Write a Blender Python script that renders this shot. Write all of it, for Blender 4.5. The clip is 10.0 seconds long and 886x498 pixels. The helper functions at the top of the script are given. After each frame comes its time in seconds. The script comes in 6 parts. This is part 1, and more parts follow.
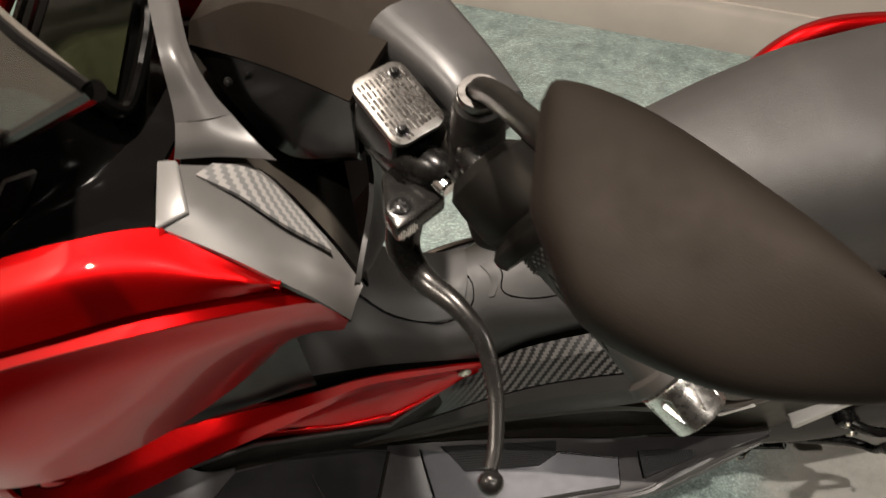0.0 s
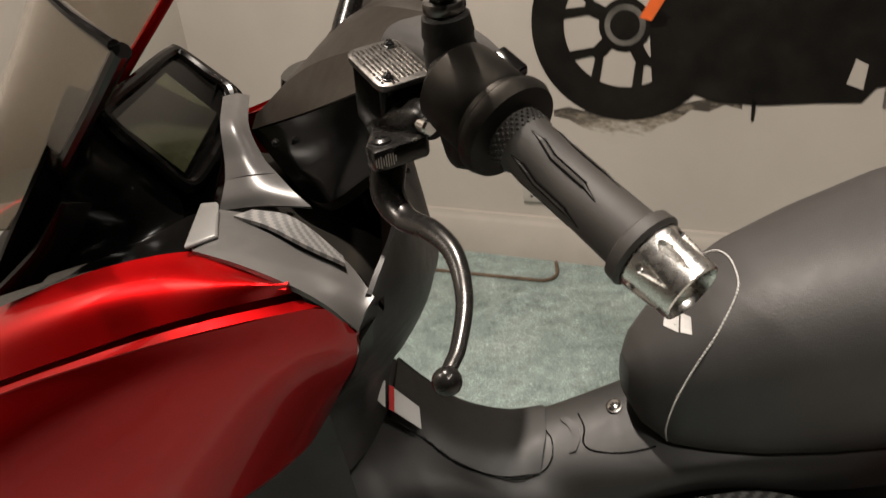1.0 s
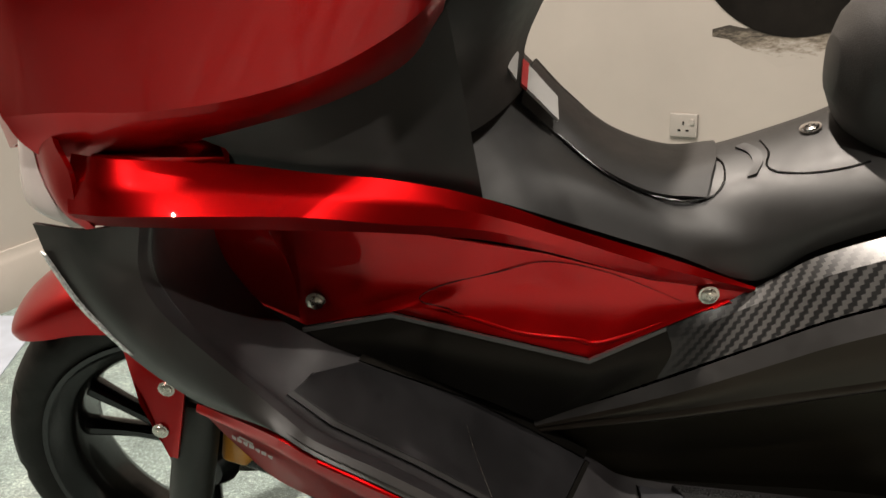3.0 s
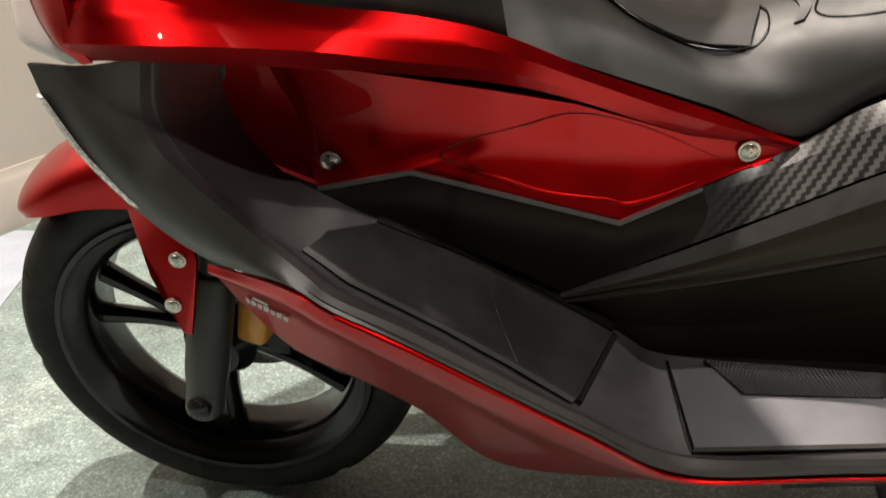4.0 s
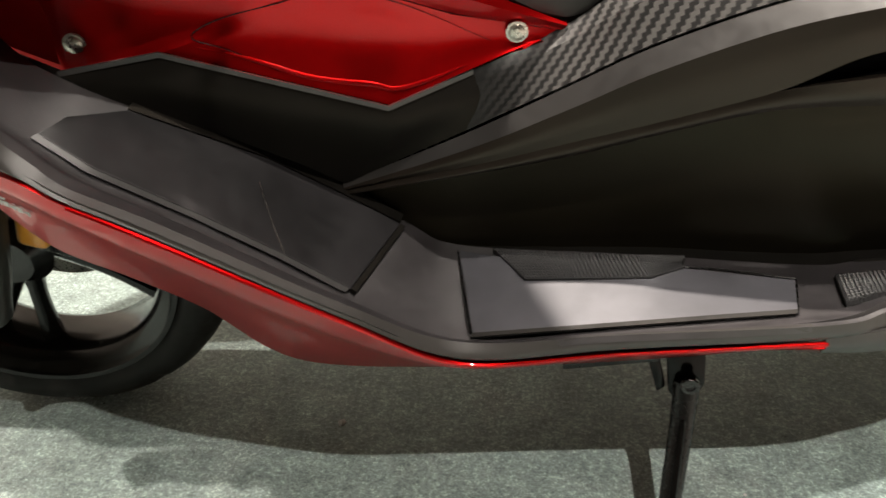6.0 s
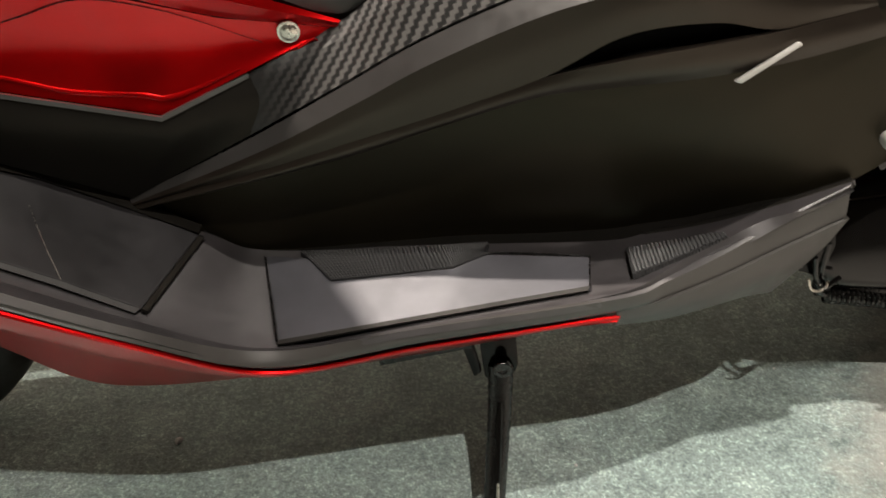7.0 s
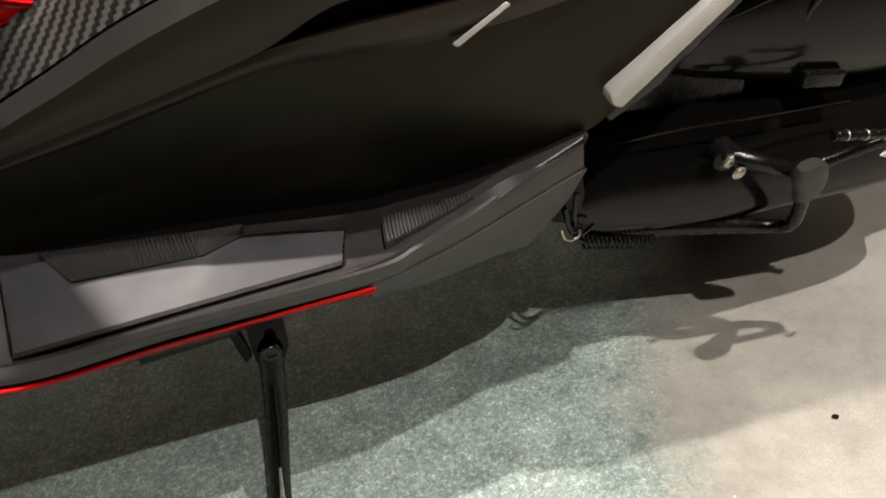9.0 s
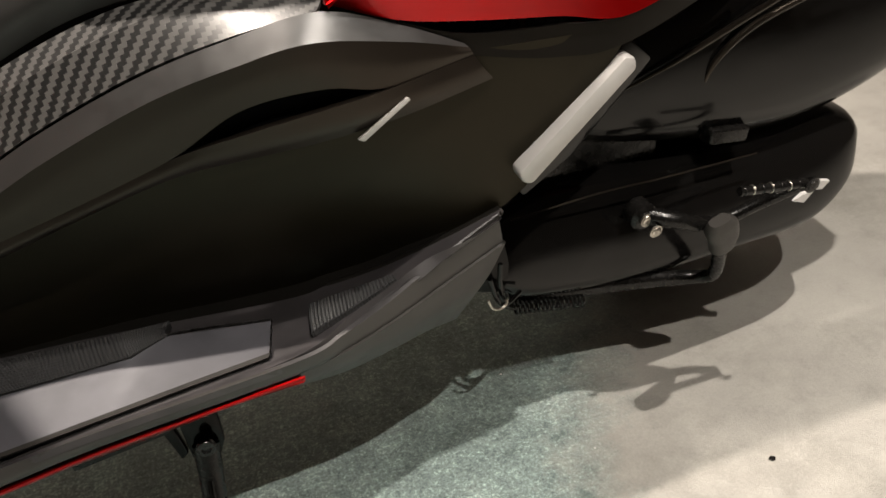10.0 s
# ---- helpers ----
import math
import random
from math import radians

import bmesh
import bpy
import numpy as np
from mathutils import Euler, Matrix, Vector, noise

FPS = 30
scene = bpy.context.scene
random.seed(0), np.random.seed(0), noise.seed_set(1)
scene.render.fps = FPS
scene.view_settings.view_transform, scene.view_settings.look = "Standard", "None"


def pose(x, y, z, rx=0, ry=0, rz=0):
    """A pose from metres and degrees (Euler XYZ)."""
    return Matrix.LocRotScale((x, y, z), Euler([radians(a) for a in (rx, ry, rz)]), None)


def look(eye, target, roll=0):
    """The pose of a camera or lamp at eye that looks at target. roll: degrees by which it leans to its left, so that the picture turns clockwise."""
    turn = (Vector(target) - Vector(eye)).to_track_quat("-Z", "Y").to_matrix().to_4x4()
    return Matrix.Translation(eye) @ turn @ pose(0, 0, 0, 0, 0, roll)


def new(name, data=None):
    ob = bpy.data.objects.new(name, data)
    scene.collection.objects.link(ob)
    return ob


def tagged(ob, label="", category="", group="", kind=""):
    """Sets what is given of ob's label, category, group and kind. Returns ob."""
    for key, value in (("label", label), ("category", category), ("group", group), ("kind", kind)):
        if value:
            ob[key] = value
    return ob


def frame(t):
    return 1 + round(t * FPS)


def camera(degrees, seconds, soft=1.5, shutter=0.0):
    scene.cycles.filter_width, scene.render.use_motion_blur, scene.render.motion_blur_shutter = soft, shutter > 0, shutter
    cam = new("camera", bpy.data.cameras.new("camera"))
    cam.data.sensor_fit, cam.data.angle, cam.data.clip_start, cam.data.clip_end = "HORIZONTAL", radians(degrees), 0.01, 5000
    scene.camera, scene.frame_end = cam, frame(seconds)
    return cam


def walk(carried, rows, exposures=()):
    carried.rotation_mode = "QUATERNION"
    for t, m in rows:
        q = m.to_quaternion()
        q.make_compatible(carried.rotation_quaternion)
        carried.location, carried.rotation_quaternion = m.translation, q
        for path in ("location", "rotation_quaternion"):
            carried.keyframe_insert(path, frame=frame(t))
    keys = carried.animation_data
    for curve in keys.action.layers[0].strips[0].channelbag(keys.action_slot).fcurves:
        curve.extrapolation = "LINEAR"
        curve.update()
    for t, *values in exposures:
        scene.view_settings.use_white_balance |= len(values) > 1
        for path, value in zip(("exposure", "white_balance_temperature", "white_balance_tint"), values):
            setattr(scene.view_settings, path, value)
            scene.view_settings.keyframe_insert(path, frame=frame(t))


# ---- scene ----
cam = camera(58.5, 10.0, shutter=0.25)
PATH = [
    (0, (-0.003, 0.004, 1.43), (0.166, 1.274, -0.106), 2.1),
    (0.3, (0.055, -0.036, 1.405), (0.061, 1.306, -0.078), 0.3),
    (0.5, (0.071, -0.063, 1.376), (0.028, 1.423, 0.039), -3.2),
    (0.8, (0.084, -0.085, 1.278), (-0.067, 1.596, 0.205), -7.3),
    (1, (0.084, -0.126, 1.235), (-0.079, 1.66, 0.349), -6.0),
    (1.2, (0.088, -0.102, 1.163), (-0.106, 1.728, 0.381), -6.1),
    (1.5, (0.076, -0.158, 1.062), (-0.127, 1.697, 0.341), -3.4),
    (1.8, (0.069, -0.165, 0.988), (-0.172, 1.678, 0.25), -2.0),
    (2, (0.047, -0.179, 0.93), (-0.185, 1.68, 0.23), -2.2),
    (2.2, (0.033, -0.163, 0.896), (-0.241, 1.682, 0.175), -3.3),
    (3.3, (0.039, -0.129, 0.79), (-0.445, 1.665, 0.051), -4.8),
    (3.5, (0.035, -0.129, 0.772), (-0.445, 1.663, 0.024), -5.0),
    (4, (0.024, -0.125, 0.735), (-0.475, 1.604, -0.136), -5.9),
    (4.5, (0.04, -0.122, 0.712), (-0.474, 1.548, -0.262), -7.0),
    (5, (0.071, -0.114, 0.699), (-0.438, 1.533, -0.316), -7.5),
    (5.2, (0.085, -0.111, 0.691), (-0.398, 1.542, -0.327), -7.2),
    (6.3, (0.175, -0.094, 0.698), (-0.049, 1.577, -0.377), -4.4),
    (6.5, (0.194, -0.09, 0.7), (0.02, 1.588, -0.374), -4.9),
    (7, (0.237, -0.082, 0.696), (0.188, 1.578, -0.418), -4.9),
    (7.5, (0.256, -0.075, 0.664), (0.251, 1.505, -0.562), -5.3),
    (8, (0.265, -0.078, 0.65), (0.337, 1.445, -0.644), -4.3),
    (8.5, (0.296, -0.078, 0.664), (0.514, 1.442, -0.618), -2.1),
    (9, (0.33, -0.074, 0.693), (0.626, 1.487, -0.522), -3.4),
    (9.5, (0.357, -0.074, 0.72), (0.718, 1.514, -0.44), -4.9),
    (10, (0.373, -0.073, 0.73), (0.769, 1.518, -0.414), -5.7),
]
walk(cam, [(t, look(eye, target, roll)) for t, eye, target, roll in PATH], exposures=[(0, -0.42), (0.5, -0.4), (1, -0.62), (2, -0.45), (3.5, 0.0), (4.5, 0.2), (6.5, 0.65), (7, 0.52), (8, -0.02), (10, 0.06)])

# ---- world and lamps ----
world = bpy.data.worlds.new("world")
scene.world = world
world.use_nodes = True
world.node_tree.nodes["Background"].inputs[0].default_value = (1.0, 0.84, 0.62, 1)
world.node_tree.nodes["Background"].inputs[1].default_value = 0.002
ROOM = pose(0, 2.335, 0, 0, 0, -21.5)
CEILING = 3.0
COOL, WARM = (1.0, 0.915, 0.82), (1.0, 0.88, 0.77)
# place, power, size, colour, beam in degrees
LAMPS = [((0.74, -0.89), 28, 0.05, COOL, 88), ((1.22, 0.13), 21, 0.05, COOL, 86), ((-0.25, 0.84), 100, 0.06, WARM, 160), ((-1.6, 0.38), 58, 0.06, WARM, 160)]

# ---- materials ----
def nodes_of(name):
    m = bpy.data.materials.new(name)
    m.use_nodes = True
    nt = m.node_tree
    return m, nt, nt.nodes["Principled BSDF"]


def setp(b, **kw):
    for k, v in kw.items():
        b.inputs[k.replace("_", " ")].default_value = v


def noise_node(nt, scale, detail=4.0, rough=0.55, coord="Object"):
    tc = nt.nodes.new("ShaderNodeTexCoord")
    n = nt.nodes.new("ShaderNodeTexNoise")
    n.inputs["Scale"].default_value, n.inputs["Detail"].default_value, n.inputs["Roughness"].default_value = scale, detail, rough
    nt.links.new(tc.outputs[coord], n.inputs["Vector"])
    return n


def ramp(nt, fac, stops):
    r = nt.nodes.new("ShaderNodeValToRGB")
    while len(r.color_ramp.elements) < len(stops):
        r.color_ramp.elements.new(0.5)
    for e, (p, c) in zip(r.color_ramp.elements, stops):
        e.position, e.color = p, (*c, 1) if len(c) == 3 else c
    nt.links.new(fac, r.inputs["Fac"])
    return r


def bump(nt, b, fac, strength, dist=0.001):
    bn = nt.nodes.new("ShaderNodeBump")
    bn.inputs["Strength"].default_value, bn.inputs["Distance"].default_value = strength, dist
    nt.links.new(fac, bn.inputs["Height"])
    nt.links.new(bn.outputs[0], b.inputs["Normal"])
    return bn


def surface(name, col, rough, metal=0.0, vary=0.15, rvary=0.045, grain=0.0, gscale=900.0, coat=0.0, scale=18.0, spec=0.5, tint=None):
    """A surface with large-scale colour and gloss variation and fine relief."""
    m, nt, b = nodes_of(name)
    setp(b, Metallic=metal, Coat_Weight=coat, Coat_Roughness=0.03)
    b.inputs["Specular IOR Level"].default_value = spec
    if tint:
        b.inputs["Specular Tint"].default_value = (*tint, 1)
    n = noise_node(nt, scale, 6)
    lo = [c * (1 - vary) for c in col]
    hi = [min(1, c * (1 + vary)) for c in col]
    nt.links.new(ramp(nt, n.outputs["Fac"], [(0.35, lo), (0.65, hi)]).outputs[0], b.inputs["Base Color"])
    n2 = noise_node(nt, scale * 3.7, 5)
    mr = nt.nodes.new("ShaderNodeMapRange")
    mr.inputs["From Min"].default_value, mr.inputs["From Max"].default_value = 0.3, 0.7
    mr.inputs["To Min"].default_value, mr.inputs["To Max"].default_value = max(0, rough - rvary), min(1, rough + rvary)
    nt.links.new(n2.outputs["Fac"], mr.inputs["Value"])
    nt.links.new(mr.outputs[0], b.inputs["Roughness"])
    if grain:
        bump(nt, b, noise_node(nt, gscale, 2).outputs["Fac"], grain, 0.0006)
    return m


def red_paint():
    m, nt, b = nodes_of("red_lacquer")
    n = noise_node(nt, 6, 3)
    nt.links.new(ramp(nt, n.outputs["Fac"], [(0.3, (0.38, 0.0010, 0.0018)), (0.7, (0.46, 0.0014, 0.0024))]).outputs[0], b.inputs["Base Color"])
    setp(b, Metallic=0.9, Roughness=0.36, Coat_Weight=0.5, Coat_Roughness=0.015)
    b.inputs["Specular IOR Level"].default_value = 0.3
    bump(nt, b, noise_node(nt, 2600, 1).outputs["Fac"], 0.04, 0.0003)
    return m


def carbon(name, size=0.0045, light=0.16, dark=0.012, fade=0.0):
    """A twill weave laid out along the strip."""
    m, nt, b = nodes_of(name)
    uv = nt.nodes.new("ShaderNodeTexCoord")
    sep = nt.nodes.new("ShaderNodeSeparateXYZ")
    nt.links.new(uv.outputs["UV"], sep.inputs[0])

    def mth(op, a, v):
        n = nt.nodes.new("ShaderNodeMath")
        n.operation = op
        nt.links.new(a, n.inputs[0])
        if isinstance(v, float):
            n.inputs[1].default_value = v
        else:
            nt.links.new(v, n.inputs[1])
        return n.outputs[0]

    i = mth("FLOOR", mth("DIVIDE", sep.outputs[0], size), 0.0)
    j = mth("FLOOR", mth("DIVIDE", sep.outputs[1], size), 0.0)
    k = mth("FLOORED_MODULO", mth("ADD", i, j), 4.0)
    on = mth("LESS_THAN", k, 1.5)
    fu = mth("FRACT", mth("DIVIDE", sep.outputs[0], size), 0.0)
    fv = mth("FRACT", mth("DIVIDE", sep.outputs[1], size), 0.0)
    weave = on
    if fade:
        mr = nt.nodes.new("ShaderNodeMapRange")
        mr.inputs["From Min"].default_value, mr.inputs["From Max"].default_value = 0.0, fade
        nt.links.new(sep.outputs[0], mr.inputs["Value"])
        weave = mth("MULTIPLY", on, mr.outputs[0])
    nt.links.new(ramp(nt, weave, [(0.0, (dark,) * 3), (1.0, (light, light * 0.97, light * 0.93))]).outputs[0], b.inputs["Base Color"])
    setp(b, Roughness=0.36, Coat_Weight=0.35, Coat_Roughness=0.18)
    bump(nt, b, mth("ADD", mth("MULTIPLY", fu, 0.3), mth("ADD", on, mth("MULTIPLY", fv, 0.3))), 0.35, 0.0006)
    return m


def dots(name):
    """A fine grid of raised rubber dots on a dark pad."""
    m, nt, b = nodes_of(name)
    setp(b, Base_Color=(0.028, 0.028, 0.029, 1), Roughness=0.5)
    uv = nt.nodes.new("ShaderNodeTexCoord")
    v = nt.nodes.new("ShaderNodeTexVoronoi")
    v.inputs["Scale"].default_value, v.inputs["Randomness"].default_value = 330, 0.0
    nt.links.new(uv.outputs["UV"], v.inputs["Vector"])
    r = ramp(nt, v.outputs["Distance"], [(0.25, (1, 1, 1)), (0.45, (0, 0, 0))])
    bump(nt, b, r.outputs[0], 0.9, 0.0012)
    return m


def floor_material():
    m, nt, b = nodes_of("painted_concrete")
    big = noise_node(nt, 0.8, 5, 0.6)
    mid = noise_node(nt, 4.5, 8, 0.72)
    blot = noise_node(nt, 22, 7, 0.75)
    fine = noise_node(nt, 150, 6, 0.85)
    speck = noise_node(nt, 330, 4, 0.85)

    def mix(fac, a, c, mode="MIX"):
        x = nt.nodes.new("ShaderNodeMix")
        x.data_type, x.blend_type = "RGBA", mode
        if isinstance(fac, float):
            x.inputs[0].default_value = fac
        else:
            nt.links.new(fac, x.inputs[0])
        for sock, val in ((x.inputs[6], a), (x.inputs[7], c)):
            if isinstance(val, tuple):
                sock.default_value = (*val, 1)
            else:
                nt.links.new(val, sock)
        return x.outputs[2]

    green = ramp(nt, mid.outputs["Fac"], [(0.3, (0.18, 0.236, 0.228)), (0.5, (0.245, 0.314, 0.302)), (0.72, (0.33, 0.388, 0.372))]).outputs[0]
    bare = ramp(nt, mid.outputs["Fac"], [(0.3, (0.275, 0.264, 0.243)), (0.7, (0.365, 0.352, 0.323))]).outputs[0]
    # the paint is worn to bare screed towards the rear of the scooter
    tc = nt.nodes.new("ShaderNodeTexCoord")
    sep = nt.nodes.new("ShaderNodeSeparateXYZ")
    nt.links.new(tc.outputs["Object"], sep.inputs[0])

    def madd(a, k, c):
        ad = nt.nodes.new("ShaderNodeMath")
        ad.operation = "MULTIPLY_ADD"
        nt.links.new(a, ad.inputs[0])
        ad.inputs[1].default_value = k
        nt.links.new(c, ad.inputs[2])
        return ad.outputs[0]

    edge = madd(blot.outputs["Fac"], 0.25, madd(big.outputs["Fac"], 0.55, madd(sep.outputs[1], -0.45, sep.outputs[0])))
    wear = ramp(nt, edge, [(0.78, (0, 0, 0)), (0.90, (1, 1, 1))]).outputs[0]
    base = green
    # scuffed paler spots and dark grime
    base = mix(0.9, base, ramp(nt, blot.outputs["Fac"], [(0.36, (0.60, 0.61, 0.60)), (0.47, (0.92, 0.92, 0.92)), (0.56, (1.08, 1.08, 1.07)), (0.66, (1.45, 1.44, 1.41))]).outputs[0], "MULTIPLY")
    base = mix(0.9, base, ramp(nt, fine.outputs["Fac"], [(0.36, (0.46, 0.47, 0.47)), (0.46, (0.84, 0.84, 0.84)), (0.54, (1.05, 1.05, 1.04)), (0.60, (1.9, 1.89, 1.85))]).outputs[0], "MULTIPLY")
    base = mix(0.85, base, ramp(nt, speck.outputs["Fac"], [(0.40, (0.62, 0.63, 0.63)), (0.5, (0.97, 0.97, 0.97)), (0.62, (1.45, 1.44, 1.42))]).outputs[0], "MULTIPLY")
    bare = mix(0.35, bare, ramp(nt, speck.outputs["Fac"], [(0.38, (0.75, 0.75, 0.75)), (0.5, (1, 1, 1)), (0.64, (1.2, 1.2, 1.2))]).outputs[0], "MULTIPLY")
    bare = mix(0.55, bare, ramp(nt, blot.outputs["Fac"], [(0.34, (0.70, 0.70, 0.68)), (0.46, (0.98, 0.98, 0.98)), (0.62, (1.08, 1.08, 1.07))]).outputs[0], "MULTIPLY")
    base = mix(wear, base, bare)
    st = ramp(nt, noise_node(nt, 2.1, 9, 0.78).outputs["Fac"], [(0.34, (0.55, 0.55, 0.52)), (0.50, (1, 1, 1))]).outputs[0]
    base = mix(0.7, base, st, "MULTIPLY")
    nt.links.new(base, b.inputs["Base Color"])
    nt.links.new(ramp(nt, blot.outputs["Fac"], [(0.3, (0.42,) * 3), (0.7, (0.75,) * 3)]).outputs[0], b.inputs["Roughness"])
    ad2 = nt.nodes.new("ShaderNodeMath")
    nt.links.new(fine.outputs["Fac"], ad2.inputs[0])
    nt.links.new(speck.outputs["Fac"], ad2.inputs[1])
    bump(nt, b, ad2.outputs[0], 0.5, 0.003)
    return m


RED = red_paint()
MATTE = surface("black_textured_plastic", (0.0052, 0.0049, 0.0045), 0.45, spec=0.15, vary=0.12, grain=0.25, gscale=1500, tint=(1.0, 0.88, 0.72))
SATIN_BLACK = surface("satin_black_plastic", (0.0085, 0.0066, 0.0052), 0.37, spec=0.4, tint=(1.0, 0.86, 0.72), vary=0.1, grain=0.12, gscale=1800)
# for the unseen walls: dark and warm, set to limit and warm bounced light
DARKWALL = surface("low_bounce_wall", (0.07, 0.05, 0.033), 0.8, vary=0.08, scale=2)
MATTE_GREY = surface("grey_satin_plastic", (0.036, 0.035, 0.0345), 0.38, vary=0.1, grain=0.12, gscale=1800)
LIPGREY = surface("dull_grey_lip_plastic", (0.034, 0.0315, 0.0295), 0.42, vary=0.12, grain=0.12, gscale=1600)
DUSTY = surface("scuffed_black_plastic", (0.025, 0.0225, 0.0240), 0.45, spec=0.85, vary=0.25, rvary=0.05, grain=0.3, gscale=1100, scale=26)
MAT_RUBBER = surface("dusty_rubber_mat", (0.026, 0.0255, 0.030), 0.52, spec=0.95, tint=(0.93, 0.94, 1.0), vary=0.3, rvary=0.05, grain=0.3, gscale=1300, scale=16)
GLOSS = surface("gloss_black_plastic", (0.0045, 0.0042, 0.004), 0.15, vary=0.1, rvary=0.05, spec=0.3)
SEAT = surface("seat_vinyl", (0.035, 0.033, 0.0315), 0.52, vary=0.12, grain=0.5, gscale=700, scale=9)
RUBBER = surface("tyre_rubber", (0.0115, 0.0103, 0.0088), 0.6, spec=0.2, vary=0.35, grain=0.3, gscale=400)
FORK = surface("dull_fork_paint", (0.022, 0.021, 0.0175), 0.45, vary=0.12, grain=0.1, gscale=1500)
GRIP = surface("grip_rubber", (0.033, 0.030, 0.027), 0.52, vary=0.15, grain=0.3, gscale=1400)
RIM = surface("black_rim_paint", (0.005, 0.0047, 0.0042), 0.22, spec=0.3, vary=0.2, coat=0.12)
IRON = surface("black_painted_steel", (0.005, 0.0047, 0.0044), 0.26, vary=0.25, rvary=0.08, spec=0.28, scale=40)
BRUSHED = surface("cast_aluminium", (0.125, 0.118, 0.112), 0.36, metal=1.0, vary=0.2, rvary=0.1, scale=90)
CHROME = surface("polished_metal", (0.62, 0.60, 0.58), 0.16, metal=1.0, vary=0.08, rvary=0.04, scale=60)
STEEL = surface("zinc_plated_steel", (0.50, 0.47, 0.42), 0.32, metal=1.0, vary=0.2, rvary=0.12, scale=90)
DARKMETAL = surface("anodised_lever", (0.012, 0.0115, 0.011), 0.27, metal=0.3, vary=0.15, scale=50)
BAR_ALLOY = surface("satin_bar_end_alloy", (0.74, 0.72, 0.69), 0.27, metal=1.0, vary=0.06, rvary=0.04, scale=60)
CAST = surface("dull_cast_metal", (0.13, 0.123, 0.115), 0.36, metal=0.9, vary=0.2, rvary=0.08, scale=120)
LEVER = surface("dark_satin_lever", (0.024, 0.0225, 0.021), 0.25, metal=0.6, vary=0.15, rvary=0.05, scale=50)
ALLOY = surface("brushed_alloy", (0.50, 0.485, 0.47), 0.5, metal=0.25, vary=0.08, grain=0.2, gscale=500)
CARBON = carbon("carbon_weave_film", 0.0039, 0.062, 0.008, 0.085)
CARBON_PALE = carbon("pale_weave_film", 0.0042, 0.22, 0.11)
SATIN = surface("satin_grey_plastic", (0.075, 0.072, 0.070), 0.32, vary=0.08, grain=0.06, gscale=1800)
EAR = surface("pale_grey_satin_plastic", (0.078, 0.075, 0.072), 0.36, vary=0.08, grain=0.08, gscale=1800)
# the ear's grey made paler, for the corner that faces the light
EAR_LIT = surface("lit_ear_plastic", (0.17, 0.165, 0.16), 0.36, vary=0.06, grain=0.08, gscale=1800)
DOTS = dots("dotted_rubber_pad")
WHITE = surface("white_print", (0.55, 0.54, 0.525), 0.5, vary=0.06)
LABELRED = surface("red_print", (0.55, 0.04, 0.04), 0.5)
LAMP_AMBER = surface("gold_painted_caliper", (0.62, 0.26, 0.03), 0.35, vary=0.15, coat=0.3)
CLEAR = surface("clear_lamp_lens", (0.72, 0.66, 0.64), 0.15, vary=0.05, coat=0.5)
REFLECT = surface("silver_edge_tape", (0.75, 0.75, 0.73), 0.35, metal=0.4, vary=0.5, scale=300)
SCREEN = surface("display_panel", (0.020, 0.022, 0.011), 0.15, vary=0.25, coat=0.15, scale=30)
FLOOR = floor_material()
WALLPAINT = surface("cream_wall_paint", (0.45, 0.416, 0.378), 0.8, vary=0.05, grain=0.3, gscale=120, scale=2.5)
# unseen ceiling, kept dark and warm to hold down the fill light
CEILPAINT = surface("low_bounce_ceiling", (0.075, 0.058, 0.042), 0.85, vary=0.06, scale=2)
SKIRT = surface("cream_gloss_paint", (0.44, 0.405, 0.365), 0.45, vary=0.05, scale=6)
SOCKETM = surface("white_moulded_plastic", (0.40, 0.375, 0.345), 0.4, vary=0.04)
MURAL = surface("black_wall_print", (0.010, 0.0088, 0.0075), 0.7, spec=0.1, vary=0.4, scale=9)
MURAL_GREY = surface("grey_wall_print", (0.10, 0.095, 0.085), 0.7, vary=0.5, scale=14)
MURAL_ORANGE = surface("orange_wall_print", (0.75, 0.13, 0.02), 0.6, vary=0.1)
LOWER = surface("olive_black_plastic", (0.0085, 0.0072, 0.0046), 0.36, vary=0.12, grain=0.15, gscale=1600, spec=0.22, tint=(1.0, 0.9, 0.68))
# paler copy of the satin black: the lamp's highlight is put into the colour
EDGE_HIGHLIGHT = surface("satin_cover_highlight", (0.020, 0.019, 0.0185), 0.34, vary=0.1, grain=0.12, gscale=1800, spec=0.85)
MIRROR_BLACK = surface("dull_mirror_plastic", (0.0085, 0.0068, 0.0055), 0.6, vary=0.15, grain=0.15, gscale=1500, spec=0.12, tint=(1.0, 0.86, 0.74))
BLUESTRIP = surface("pale_blue_strip", (0.42, 0.47, 0.55), 0.4, vary=0.15, scale=6)
UPPER_MAT = surface("worn_gloss_rubber", (0.0115, 0.0109, 0.0118), 0.38, vary=0.3, rvary=0.05, spec=0.4, grain=0.2, gscale=1300)
CHEEK = surface("deep_black_plastic", (0.003, 0.0028, 0.0026), 0.16, vary=0.1, spec=0.15)
# near-black colour that stands in for deep shade
SHADE_BLACK = surface("painted_shade_black", (0.002, 0.002, 0.002), 0.8, vary=0.1, spec=0.05)
TUNNEL = surface("dark_tunnel_plastic", (0.0105, 0.0095, 0.0085), 0.52, vary=0.12, grain=0.12, gscale=1800, spec=0.65)
PIPE = surface("brown_cable_cover", (0.10, 0.065, 0.04), 0.5, vary=0.3)
STITCH = surface("pale_thread", (0.50, 0.49, 0.47), 0.7, vary=0.2, scale=400)


